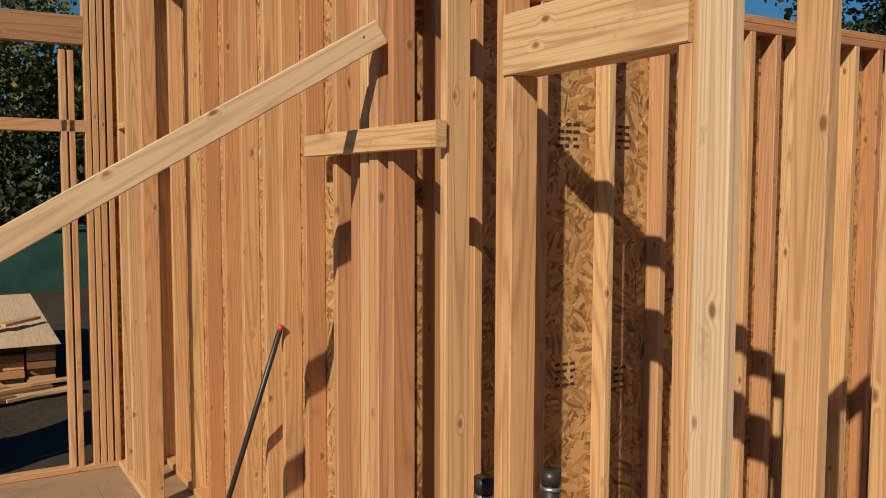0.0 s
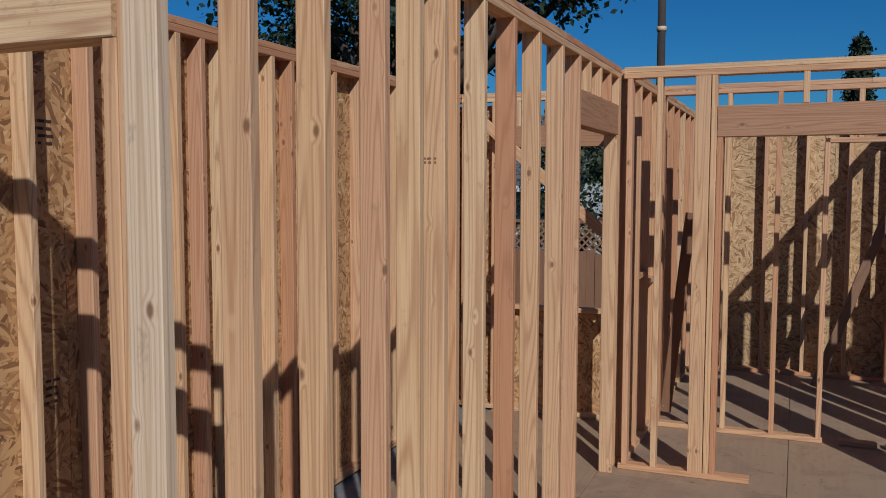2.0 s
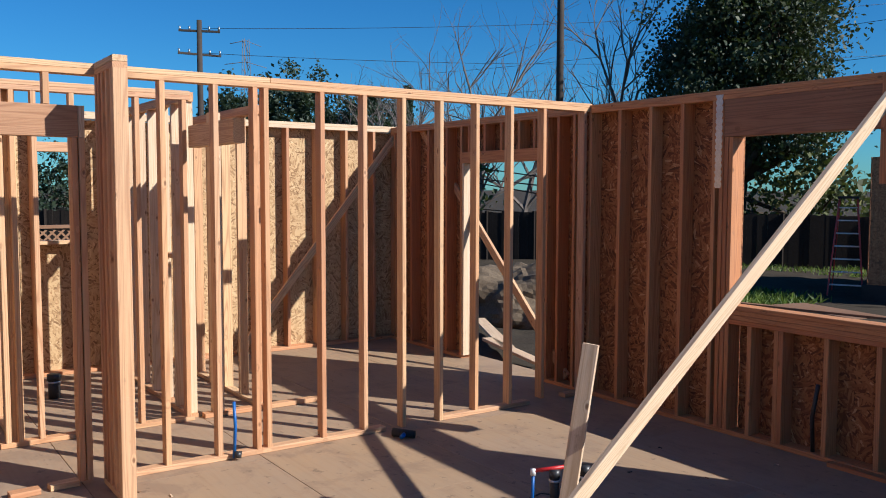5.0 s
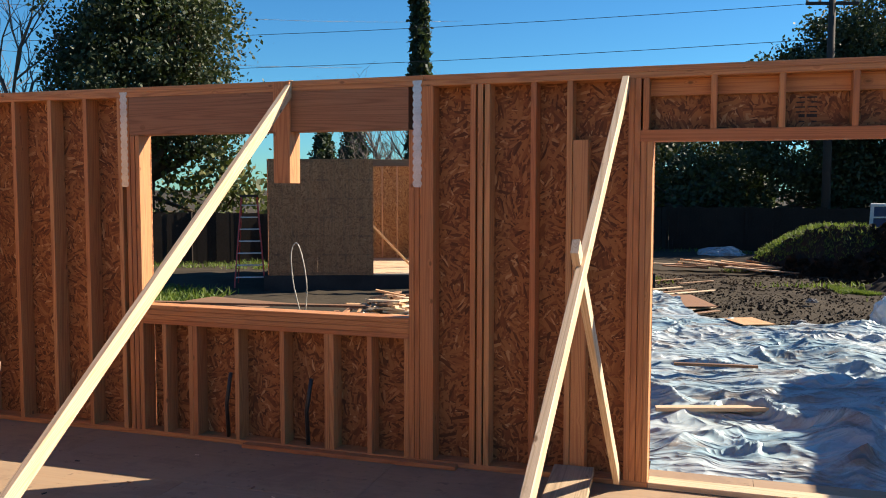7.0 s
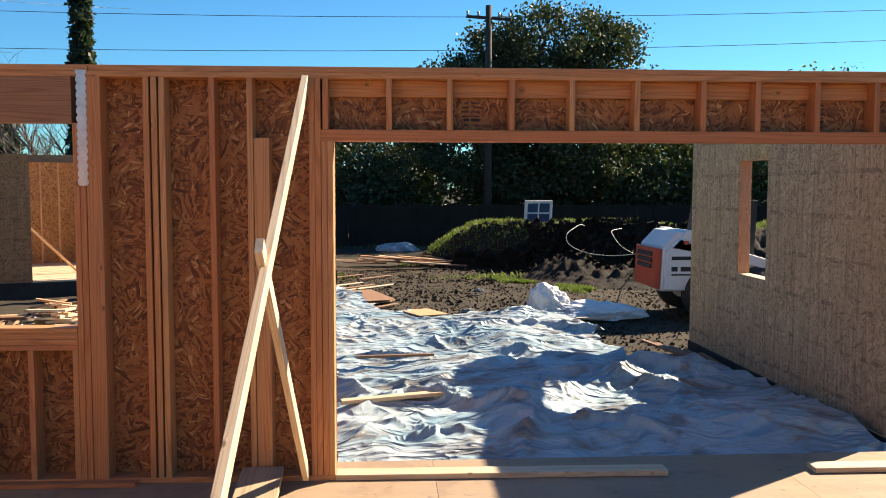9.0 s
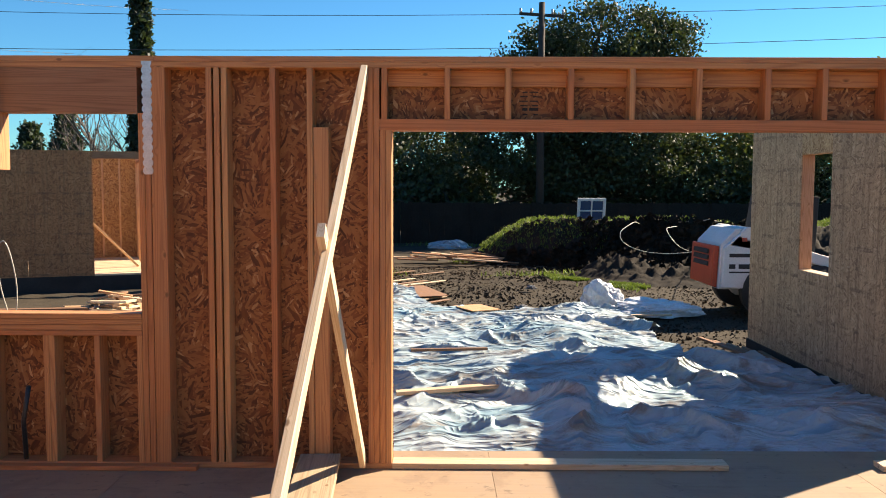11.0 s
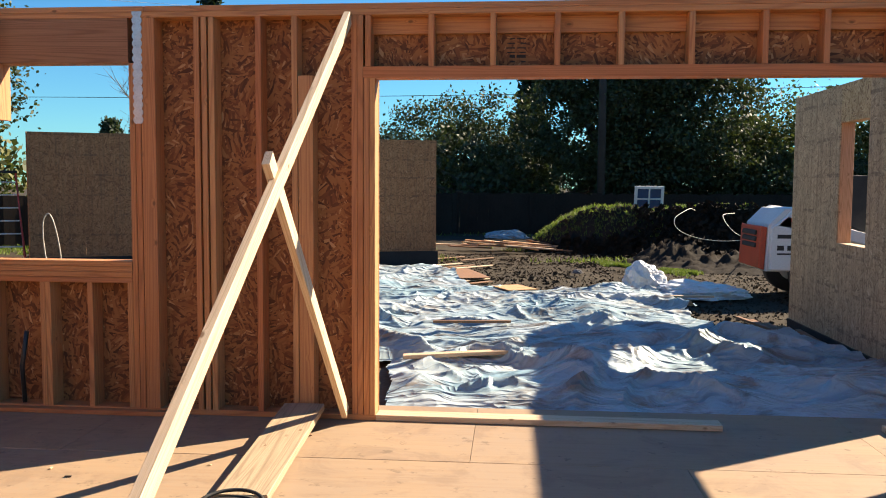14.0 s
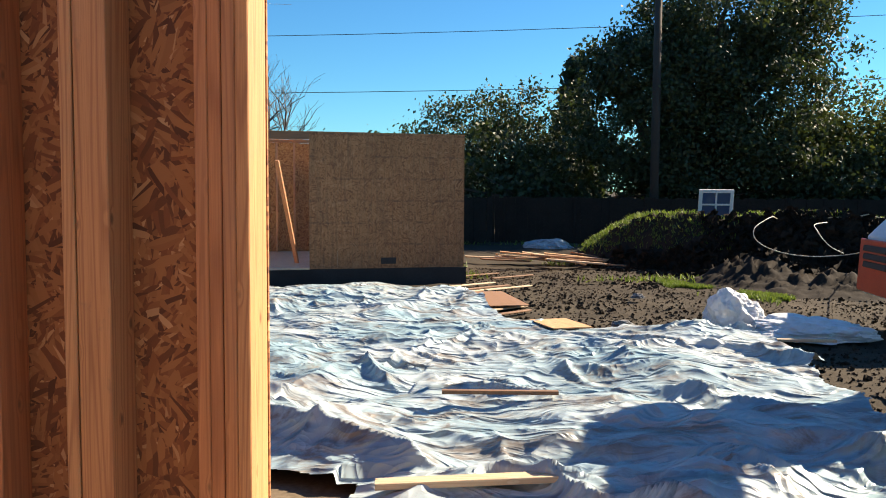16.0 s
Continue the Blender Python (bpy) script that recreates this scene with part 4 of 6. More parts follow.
for k in range(5):
    b = thing("batten", "thin wet batten lying along the wall foot", "batten", "battens by the wall", pose(-3.92 + 0.05 * k, -9.3 - 0.25 * k, -0.13, 0, 0, 88 + 3 * k))
    box("board", b, -1.2, 1.2, -0.03, 0.03, 0, 0.03, OLDWOOD)

# ---- second house under construction ----
h2 = thing("unfinished_house", "unroofed house of strand board panels on a dark footing", "house", m=pose(1.2, -19.9, 0, 0, 0, 21.9))
HT = 2.62
panels_x(h2, 0.0, 2.96, 0.0, 0.08, HT, OSB_BROWN)
panels_x(h2, 6.31, 8.59, 0.0, 0.08, HT, OSB_BROWN)
box("footing", h2, -0.05, 8.7, -5.0, 0.03, -0.6, 0.075, FOOTING)
box("deck", h2, 0.1, 8.5, -4.9, -0.02, 0.079, 0.11, PALE)
box("rim_board", h2, 2.96, 6.31, -0.02, 0.012, -0.05, 0.11, PALE)
box("beam", h2, 0.02, 8.57, -0.10, -0.002, HT - 0.15, HT - 0.002, OLDWOOD)
box("vent", h2, 1.33, 1.62, 0.012, 0.016, 0.16, 0.28, DARK, "dark crawl space vent")
for x in [0.05 + 0.4 * k for k in range(22)]:
    box("stud", h2, x, x + T2, -4.2, -4.2 + W, 0.11, HT, LUMBER)
    if not 2.95 < x < 6.3:
        box("stud", h2, x, x + T2, -0.09, -0.003, 0.11, HT - 0.16)
for y in [-4.0 + 0.4 * k for k in range(10)]:
    box("stud", h2, 0.02, 0.02 + W, y, y + T2, 0.11, HT, LUMBER)
    box("stud", h2, 8.4, 8.4 + W, y, y + T2, 0.11, HT, LUMBER)
    box("stud", h2, 5.2, 5.2 + W, y - 0.6, y - 0.6 + T2, 0.11, HT, LUMBER)
panels_y(h2, -4.3, -0.01, -0.012, 0.08, HT, OSB_BROWN)
panels_y(h2, -4.3, -0.01, 8.6, 0.08, HT, OSB_BROWN)
panels_x(h2, 0.02, 8.58, -4.32, 0.08, HT, OSB)
box("top_plate", h2, 0.02, 8.58, -4.2, -4.11, HT, HT + 0.07)
box("top_plate", h2, 5.2, 5.29, -4.1, -0.12, HT - 0.16, HT - 0.09)
plank("brace", h2, (3.5, -0.6, 2.1), (3.1, -1.0, 0.12), 0.09, 0.04, LUMBER)
plank("brace", h2, (6.6, -1.2, 1.4), (5.4, -1.5, 0.12), 0.09, 0.04, LUMBER)

# ---- plastic sheeting over the yard ----
tx, ty = np.linspace(-4.25, 4.9, 460), np.linspace(-18.6, -6.02, 640)
TX, TY = np.meshgrid(tx, ty, indexing="ij")


def creases(x, y, seed, count, low, high, amp):
    """Long sharp folds with flat facets between them, in many directions."""
    rnd, z = random.Random(seed), np.zeros_like(x)
    for k in range(count):
        a = rnd.choice((0.05, 0.5, -0.55)) + rnd.gauss(0, 0.35)
        f = rnd.uniform(low, high)
        c, s = math.cos(a), math.sin(a)
        u_, v_ = (c * x + s * y) * f * 0.33, (-s * x + c * y) * f
        n_ = fbm(u_ + 31 * k, v_ + 0.25 * np.sin(u_ * 2.1) - 17 * k, 1, seed + k)
        z += rnd.choice((1, 1, -0.7)) * (0.5 - np.abs(n_)) * amp / f
    return z


QX, QY = TX + 0.25 * fbm(TX * 0.9, TY * 0.9, 2, 2), TY + 0.2 * fbm(TX * 0.9, TY * 0.9, 2, 6)
calm = np.clip(0.75 + 1.0 * fbm(TX * 0.5, TY * 0.5, 2, 22), 0.35, 1.3)
TZ = -0.15 + 0.04 * fbm(TX * 0.6, TY * 0.6, 3, 11)
TZ += calm * (creases(QX, QY, 5, 5, 0.9, 1.6, 0.085) + creases(QX, QY, 25, 6, 1.9, 3.4, 0.085) + creases(QX, QY, 45, 5, 4.0, 6.5, 0.06))


def fold(cx, cy, ang, ln, h, w):
    """One fold: a sharp crest that drops steeply on one side and slackens on the other."""
    i0, i1 = np.searchsorted(tx, (cx - ln - 3 * w, cx + ln + 3 * w))
    j0, j1 = np.searchsorted(ty, (cy - ln - 3 * w, cy + ln + 3 * w))
    if i1 - i0 < 2 or j1 - j0 < 2:
        return
    c, s = math.cos(ang), math.sin(ang)
    x, y = TX[i0:i1, j0:j1] - cx, TY[i0:i1, j0:j1] - cy
    a, b_ = c * x + s * y, -s * x + c * y
    b_ = b_ + 0.22 * ln * fbm(a / ln * 1.3 + cx, a * 0 + cy, 2, 5) * 0.6
    taper = np.clip(1 - (a / ln) ** 2, 0, 1)
    side = np.where(b_ > 0, np.exp(-np.abs(b_) / w), np.exp(-np.abs(b_) / (w * 0.4)))
    TZ[i0:i1, j0:j1] += h * taper * side


rf = random.Random(14)
for k in range(85):
    fold(rf.uniform(-4.2, 4.8), rf.uniform(-18, -6.1), rf.choice((rf.gauss(0.0, 0.3), rf.gauss(-0.5, 0.3), rf.gauss(0.7, 0.4))) + rf.choice((0, math.pi)), rf.uniform(0.5, 1.8), rf.uniform(0.04, 0.11), rf.uniform(0.08, 0.22))
for k in range(420):
    fold(rf.uniform(-4.2, 4.8), rf.uniform(-18, -6.1), rf.gauss(0.2, 0.7) + rf.choice((0, math.pi)), rf.uniform(0.15, 0.7), rf.uniform(0.015, 0.05), rf.uniform(0.025, 0.08))
# thick rolled edges and the bunched part where two sheets overlap
for x0, y0, x1, y1, h, w in ((1.45, -8.8, 0.2, -8.1, 0.22, 0.30), (2.6, -9.3, 1.2, -8.9, 0.16, 0.22), (0.1, -8.0, -0.9, -7.75, 0.10, 0.10), (-0.35, -8.05, -1.5, -7.0, 0.13, 0.10), (-1.5, -7.0, -2.4, -6.6, 0.10, 0.10), (1.3, -11.4, 0.9, -10.7, 0.12, 0.12), (0.6, -10.5, -0.6, -10.1, 0.10, 0.10),
                              (-1.0, -12.1, -2.8, -12.4, 0.12, 0.16), (-2.6, -12.3, -3.4, -11.1, 0.16, 0.2), (-2.2, -8.6, -3.0, -8.0, 0.20, 0.25), (-1.9, -8.2, -1.4, -8.6, 0.16, 0.2), (2.2, -9.0, 1.0, -9.3, 0.15, 0.2), (-2.6, -9.4, -3.5, -9.0, 0.14, 0.2)):
    fold((x0 + x1) / 2, (y0 + y1) / 2, math.atan2(y1 - y0, x1 - x0), math.hypot(x1 - x0, y1 - y0) * 0.62, h, w)
for cx, cy, rx_, ry_, h in ((-1.6, -9.1, 1.1, 0.45, 0.14), (-3.3, -7.1, 0.7, 0.5, 0.16), (-2.5, -9.7, 0.7, 0.45, 0.10), (1.6, -9.2, 0.9, 0.5, 0.10)):
    TZ += h * np.exp(-((TX - cx) / rx_) ** 2 - ((TY - cy) / ry_) ** 2)
TZ += 0.045 / (1 + np.exp(-(TY + 8.0 - 0.10 * TX + 0.2 * fbm(TX * 1.1, TX * 0 + 4, 3, 7)) / 0.018))
far_edge = np.interp(TX, [-4.3, -2.6, -0.9, 0.1, 0.9, 2.0, 5.0], [-13.4, -14.1, -13.5, -14.6, -17.2, -18.3, -17.7]) + 0.5 * fbm(TX * 1.3, TX * 0 + 3.3, 4, 81)
near_edge = -6.16 + 0.02 * fbm(TX * 2.0, TX * 0 + 1.3, 3, 91)
east_edge = 4.6 + 0.5 * fbm(TY * 0.8, TY * 0 + 7.7, 3, 95)
keep = (TX > -3.97) & (TY > far_edge) & (TY < near_edge) & (TX < east_edge)
keep &= ~((TX > 0.36 + 0.12 * (-6.3 - TY) + 0.05 * fbm(TY * 3.0, TY * 0 + 2.0, 2, 92)) & (TY > -8.05 + 0.08 * fbm(TX * 3.0, TX * 0 + 2.0, 2, 93)))
keep &= ~((TX < -2.95 + 0.3 * fbm(TY * 2.0, TY * 0 + 2.0, 3, 94)) & (TY < -9.7 + 0.4 * fbm(TX * 2.0, TX * 0 + 2.0, 3, 96)))
TZ = np.where(TX > 2.2, np.minimum(TZ, 0.05), TZ)
pin = np.clip((-6.12 - TY) / 0.45, 0, 1)
pin = np.minimum(pin, np.where(TY > -8.1, np.clip((0.62 - TX) / 0.5, 0.0, 1), 1))
pin = pin * pin * (3 - 2 * pin)
TZ = np.where(TX > 0.7, TZ, np.maximum(TZ, -0.15) * pin + (-0.105 + 0.3 * (TZ + 0.1)) * (1 - pin))
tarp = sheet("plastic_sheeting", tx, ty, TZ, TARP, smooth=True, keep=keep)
tagged(tarp, "crumpled white plastic sheeting spread over the soil", "plastic sheet", kind="stuff")


def lump(name, label, category, mat, at, size, seed, rough=0.35):
    """A crumpled heap."""
    bm = bmesh.new()
    bmesh.ops.create_icosphere(bm, subdivisions=5, radius=1)
    for v in bm.verts:
        n = noise.fractal(v.co * 1.5 + Vector((seed, 0, 0)), 0.9, 2.2, 5)
        v.co *= 1 + rough * n
        v.co = Vector((v.co.x * size[0], v.co.y * size[1], max(v.co.z, -0.25) * size[2]))
    me = bpy.data.meshes.new(name)
    bm.to_mesh(me)
    bm.free()
    return tagged(put(name, me, mat, None, Matrix.Translation(at)), label, category)


lump("folded_plastic", "heaped white plastic sheet bunched up on the soil", "plastic sheet", COVER, (-2.75, -14.5, -0.12), (0.38, 0.30, 0.44), 3, 0.30)
lump("folded_plastic", "folded white plastic sheet bunched up on the soil", "plastic sheet", COVER, (-3.5, -14.25, -0.16), (0.75, 0.42, 0.2), 7)
lump("folded_plastic", "grey plastic cover heaped near the fence", "plastic sheet", TARP, (-0.4, -30.5, -0.25), (0.8, 0.5, 0.3), 9, 0.2)
lump("rock", "pale broken stone on the soil", "stone", CONCRETE, (-1.42, -14.6, -0.16), (0.13, 0.09, 0.06), 4)
lump("rock", "pale broken stone on the soil", "stone", CONCRETE, (-1.9, -17.6, -0.16), (0.10, 0.07, 0.06), 5)


def loose(name, label, p, q, w, d, mat, side=(0, 0, 1), group="yard boards"):
    b = thing(name, label, "board", group)
    plank("board", b, p, q, w, d, mat, side=side)


loose("board", "pale board lying on the plastic sheeting", (0.42, -7.72, 0.03), (-0.62, -7.89, 0.07), 0.10, 0.035, PALE)
loose("board", "wet batten half under the plastic sheeting", (0.35, -9.95, 0.0), (-0.55, -10.05, 0.0), 0.05, 0.03, OLDWOOD)
loose("board", "grey batten among the plastic folds", (2.0, -8.6, 0.22), (1.2, -9.3, 0.0), 0.10, 0.05, OLDWOOD)
loose("board", "pale batten beside the plastic sheeting", (-2.2, -13.1, -0.06), (-3.6, -13.2, -0.06), 0.06, 0.03, PALE)
loose("board", "pale batten beside the plastic sheeting", (-1.0, -13.0, -0.05), (-1.9, -12.9, -0.05), 0.06, 0.03, PALE)
loose("panel", "strand board offcut lying on the plastic edge", (-0.45, -14.2, -0.05), (-0.75, -13.5, -0.04), 0.5, 0.012, LUMBER)
loose("panel", "strand board offcut by the footing", (0.6, -17.4, -0.1), (0.1, -15.9, -0.12), 0.6, 0.012, OLDWOOD)
for k in range(16):
    a, x, y = random.uniform(0, 180), random.uniform(-1.4, 0.9), random.uniform(-25.0, -23.0)
    ln = random.uniform(0.5, 1.5)
    dx, dy = math.cos(radians(a * 0.35)) * ln, math.sin(radians(a * 0.35)) * ln * 0.4
    loose("board", "scrap of fir lumber on the soil", (x - dx, y - dy, -0.16 + 0.008 * k), (x + dx, y + dy, -0.14 + 0.009 * k + random.uniform(0, 0.16)), random.choice((0.09, 0.14, 0.2)), 0.035, random.choice((LUMBER, PALE, OLDWOOD)), group="lumber scraps")
for k in range(11):
    x, y = random.uniform(0.2, 1.3), random.uniform(-21, -15.2)
    loose("board", "thin wood scrap beside the footing", (x - 0.4, y - 0.5, -0.17), (x + 0.35, y + 0.45, -0.16), 0.08, 0.02, random.choice((PALE, OLDWOOD)), group="lumber scraps")
for k in range(60):
    a, r = random.uniform(0, 180), random.uniform(0.0, 0.75)
    x, y = 5.15 + random.gauss(0, 0.5), -13.4 + random.gauss(0, 0.35)
    z = -0.12 + 0.35 * random.random() * math.exp(-((x - 5.15) / 0.5) ** 2)
    dx, dy = math.cos(radians(a)) * 0.25, math.sin(radians(a)) * 0.25
    loose("offcut", "short fir offcut thrown on a pile", (x - dx, y - dy, z), (x + dx, y + dy, z + random.uniform(-0.1, 0.1)), 0.085, 0.036, random.choice((PALE, LUMBER, OLDWOOD)), group="offcut pile")
loose("board", "long weathered board on the soil outside the window", (5.2, -13.2, 0.02), (9.3, -12.5, 0.02), 0.14, 0.04, OLDWOOD)
loose("panel", "strand board sheet lying outside the window", (7.0, -12.9, 0.0), (8.7, -13.3, 0.0), 0.7, 0.012, OLDWOOD)
cb = thing("cable", "pale cable sticking up in a loop outside the window", "cable")
tube("cable", curved([(5.78, -11.6, 0.0), (5.75, -11.62, 0.5), (5.81, -11.6, 0.95), (5.90, -11.6, 1.16), (5.99, -11.6, 1.02), (5.97, -11.6, 0.6), (5.86, -11.6, 0.15), (5.80, -11.62, -0.05)]), 0.009, CABLE, cb, 6)
hs = thing("hose", "pale hose looped over the soil heap", "hose")
tube("hose", curved([(-5.55, -16.6, 0.75), (-6.3, -19.5, 0.58), (-6.18, -20.5, 0.40), (-5.8, -20.6, 0.345), (-5.4, -20.6, 0.335), (-4.95, -20.6, 0.39), (-4.62, -20.6, 0.50), (-4.43, -20.6, 0.63), (-4.37, -20.6, 0.76), (-4.42, -20.7, 0.88), (-4.6, -20.9, 0.98), (-4.85, -21.2, 1.07), (-5.05, -21.6, 1.02)]), 0.009, CABLE, hs, 6)
tube("hose_end", curved([(-5.85, -20.0, 0.44), (-5.62, -20.0, 0.56), (-5.46, -20.0, 0.72), (-5.39, -20.1, 0.86), (-5.5, -20.6, 0.95), (-5.9, -21.2, 0.97)]), 0.009, CABLE, hs, 6)
for k in range(5):
    loose("batten", "pale thin batten lying on the soil heap", (-6.0 - 0.2 * k, -22.3 + 0.05 * k, 1.02 + 0.012 * k), (-7.4 + 0.1 * k, -22.6 + 0.12 * k, 1.04 + 0.02 * k), 0.05, 0.02, PALE, group="heap battens")

# ---- soil heaps ----
mx, my = np.linspace(-17, 2.2, 260), np.linspace(-31, -17.2, 200)
MX, MY = np.meshgrid(mx, my, indexing="ij")
# a long bank with a steep dug face towards the house, sloping away to the east
crest_y = np.interp(MX, [-17, -9, -6, -4.5, -3, -2, -1], [-21.8, -21.9, -22.4, -23.4, -24.6, -25.2, -25.6])
crest_z = 0.22 * fbm(MX * 0.9, MX * 0 + 2.0, 3, 17) * np.clip((-1.5 - MX) / 1.5, 0, 1) + np.interp(MX, [-17, -12, -8.5, -4.0, -2.7, -2.1, -1.2, 0.0], [1.1, 1.3, 1.28, 1.28, 1.28, 0.9, 0.18, 0.0])
dy_ = MY - crest_y
MZ = crest_z * np.where(dy_ > 0, np.clip(1 - dy_ / 1.45, 0, 1), np.clip(1 + (dy_ + 2.2) / 3.5, 0, 1) * (dy_ < -2.2) + (dy_ >= -2.2))
MZ += 0.55 * np.exp(-((MX + 4.6) / 1.0) ** 2 - ((MY + 20.9) / 0.8) ** 2) + 0.32 * np.exp(-((MX + 6.6) / 2.2) ** 2 - ((MY + 19.6) / 0.9) ** 2)
ROUGH = fbm(MX * 1.6, MY * 1.6, 5, 12, 0.6)
face = np.clip(MZ * 3, 0, 1) * np.clip((dy_ + 0.5) / 0.6, 0.15, 1)
MZ = MZ * (1 + 0.10 * ROUGH) + 0.5 * np.abs(fbm(MX * 2.4, MY * 2.4, 5, 15, 0.72)) * face - 0.33
heap = sheet("soil_heap", mx, my, MZ, HEAPSOIL, smooth=True)
tagged(heap, "long heap of dark clods dug out of the site", "soil heap", kind="stuff")


def blades(name, label, pts, size, mat):
    """Tufts of grass: narrow leaning quads."""
    n = len(pts)
    a = np.random.uniform(0, math.tau, n)
    lean = np.random.normal(0, 0.5, (n, 2)) * size
    w = np.stack((np.cos(a), np.sin(a), np.zeros(n)), -1) * (size * 0.16)
    up = np.stack((lean[:, 0], lean[:, 1], np.random.uniform(0.5, 1.2, n) * size), -1)
    v = np.stack((pts - w, pts + w, pts + up + w * 0.2, pts + up - w * 0.2), 1)
    return tagged(quads(name, v, mat), label, "grass", kind="stuff")


n = 30000
px, py = np.random.uniform(-13, -0.4, n), np.random.uniform(-28.2, -21.4, n)
ix, iy = np.searchsorted(mx, px) - 1, np.searchsorted(my, py) - 1
pz = MZ[ix, iy]
green = fbm(px * 0.7, py * 0.7, 3, 33)
ok = (pz > 0.0) & (((dy_[ix, iy] < 0.05 + 0.3 * green) & (green > -0.1)) | ((px > -4.6 + 1.6 * green) & (dy_[ix, iy] < 0.75 + 0.9 * green))) & (green > -0.45)
blades("heap_grass", "bright green grass growing over the soil heap", np.stack((px, py, pz), -1)[ok], 0.085, GRASS)
n = 16000
px = np.random.uniform(-4.6, -2.6, n)
py = -19.0 - 1.35 * (px + 3.7) + np.random.normal(0, 0.32, n)
ok = fbm(px * 1.1, py * 1.6, 3, 37) > 0.0
blades("grass", "patch of short yellow green grass on the soil", np.stack((px, py, ground_height(px, py)), -1)[ok], 0.07, GRASS)
n = 26000
px, py = np.random.uniform(-4, 22, n), np.random.uniform(-32, -17, n)
ok = (py < -20.5 - np.abs(px - 9) * 0.0) & (fbm(px * 0.4, py * 0.4, 3, 39) > 0.0)
blades("grass", "thin rough grass near the fences", np.stack((px, py, ground_height(px, py)), -1)[ok], 0.12, GRASS)
lump("gravel_mound", "low heap of grey gravel and soil outside the yard door", "gravel heap", EARTH, (11.4, -9.6, -0.3), (1.6, 1.3, 0.95), 12, 0.25)
n = 9000
px, py = np.random.uniform(9.5, 17, n), np.random.uniform(-16, -9.5, n)
blades("grass", "green weeds outside the yard door", np.stack((px, py, ground_height(px, py)), -1), 0.16, GRASS)
loose("board", "pale board lying outside the yard door", (8.6, -7.0, -0.1), (10.8, -8.2, -0.1), 0.18, 0.04, PALE)
loose("board", "pale board lying outside the yard door", (7.6, -6.7, -0.1), (9.3, -7.2, -0.1), 0.15, 0.04, PALE)

ex, ey = np.linspace(0.15, 2.4, 60), np.linspace(-8.4, -6.13, 60)
EX_, EY_ = np.meshgrid(ex, ey, indexing="ij")
tagged(sheet("bare_earth", ex, ey, -0.125 + 0.03 * fbm(EX_ * 3, EY_ * 3, 4, 61) - 0.1 * np.clip((EX_ - 1.6) / 0.8, 0, 1), EARTH), "dry trampled brown earth beside the door sill", "earth", kind="structure")
n = 1500
px, py = np.random.uniform(0.3, 0.95, n), np.random.uniform(-8.0, -6.2, n)
ok = fbm(px * 2.5, py * 2.5, 3, 71) > 0.3
blades("grass", "sparse dry grass on the bare earth by the sill", np.stack((px, py, px * 0 - 0.12), -1)[ok], 0.05, GRASS)
# clods strewn over the soil
n = 16000
px, py = np.random.uniform(-7, 1.5, n), np.random.uniform(-23, -9.7, n)
ok = (py < -12.6) | (px < -2.9)
px, py, n = px[ok], py[ok], int(ok.sum())
s_ = np.abs(np.random.normal(0.0, 0.015, n)) * (0.6 + 0.7 * np.clip(fbm(px * 0.9, py * 0.9, 3, 77) + 0.3, 0, 1)) + 0.006
base = np.stack((px, py, ground_height(px, py) + s_ * 0.3), -1)
tet = []
for k in range(3):
    a = np.random.normal(0, 1, (n, 3))
    b_ = np.random.normal(0, 1, (n, 3))
    a /= np.linalg.norm(a, axis=1)[:, None]
    b_ /= np.linalg.norm(b_, axis=1)[:, None]
    tet.append(np.stack((base - a * s_[:, None], base - b_ * s_[:, None], base + a * s_[:, None], base + b_ * s_[:, None]), 1))
tagged(quads("clods", np.concatenate(tet), DIRT), "loose dark clods strewn over the soil", "soil", kind="stuff")

n = 9000
px = np.random.uniform(-9, -1.4, n)
py = np.interp(px, [-9, -6, -4.5, -3, -2, -1], [-21.9, -22.4, -23.4, -24.6, -25.2, -25.6]) + np.random.uniform(-0.1, 2.6, n)
ix, iy = np.searchsorted(mx, px) - 1, np.searchsorted(my, py) - 1
s_ = np.abs(np.random.normal(0.0, 0.05, n)) + 0.015
bare = (px < -3.9) | (py > np.interp(px, [-4, -3, -2, -1], [-23.0, -23.6, -24.2, -24.6]))
px, py, ix, iy, s_ = px[bare], py[bare], ix[bare], iy[bare], s_[bare]
n = len(px)
base = np.stack((px, py, MZ[ix, iy] + s_ * 0.4), -1)
tet = []
for k in range(3):
    a, b_ = np.random.normal(0, 1, (n, 3)), np.random.normal(0, 1, (n, 3))
    a /= np.linalg.norm(a, axis=1)[:, None]
    b_ /= np.linalg.norm(b_, axis=1)[:, None]
    tet.append(np.stack((base - a * s_[:, None], base - b_ * s_[:, None], base + a * s_[:, None], base + b_ * s_[:, None]), 1))
tagged(quads("heap_clods", np.concatenate(tet), HEAPSOIL), "dark clods tumbled down the shaded face of the soil heap", "soil", kind="stuff")

# ---- skid loader ----
sk = thing("skid_loader", "white compact loader with an orange red tailgate", "loader", m=pose(-4.52, -13.98, 0.10, 0, 0, 180) @ Matrix.Diagonal((0.86, 0.86, 0.86, 1)))


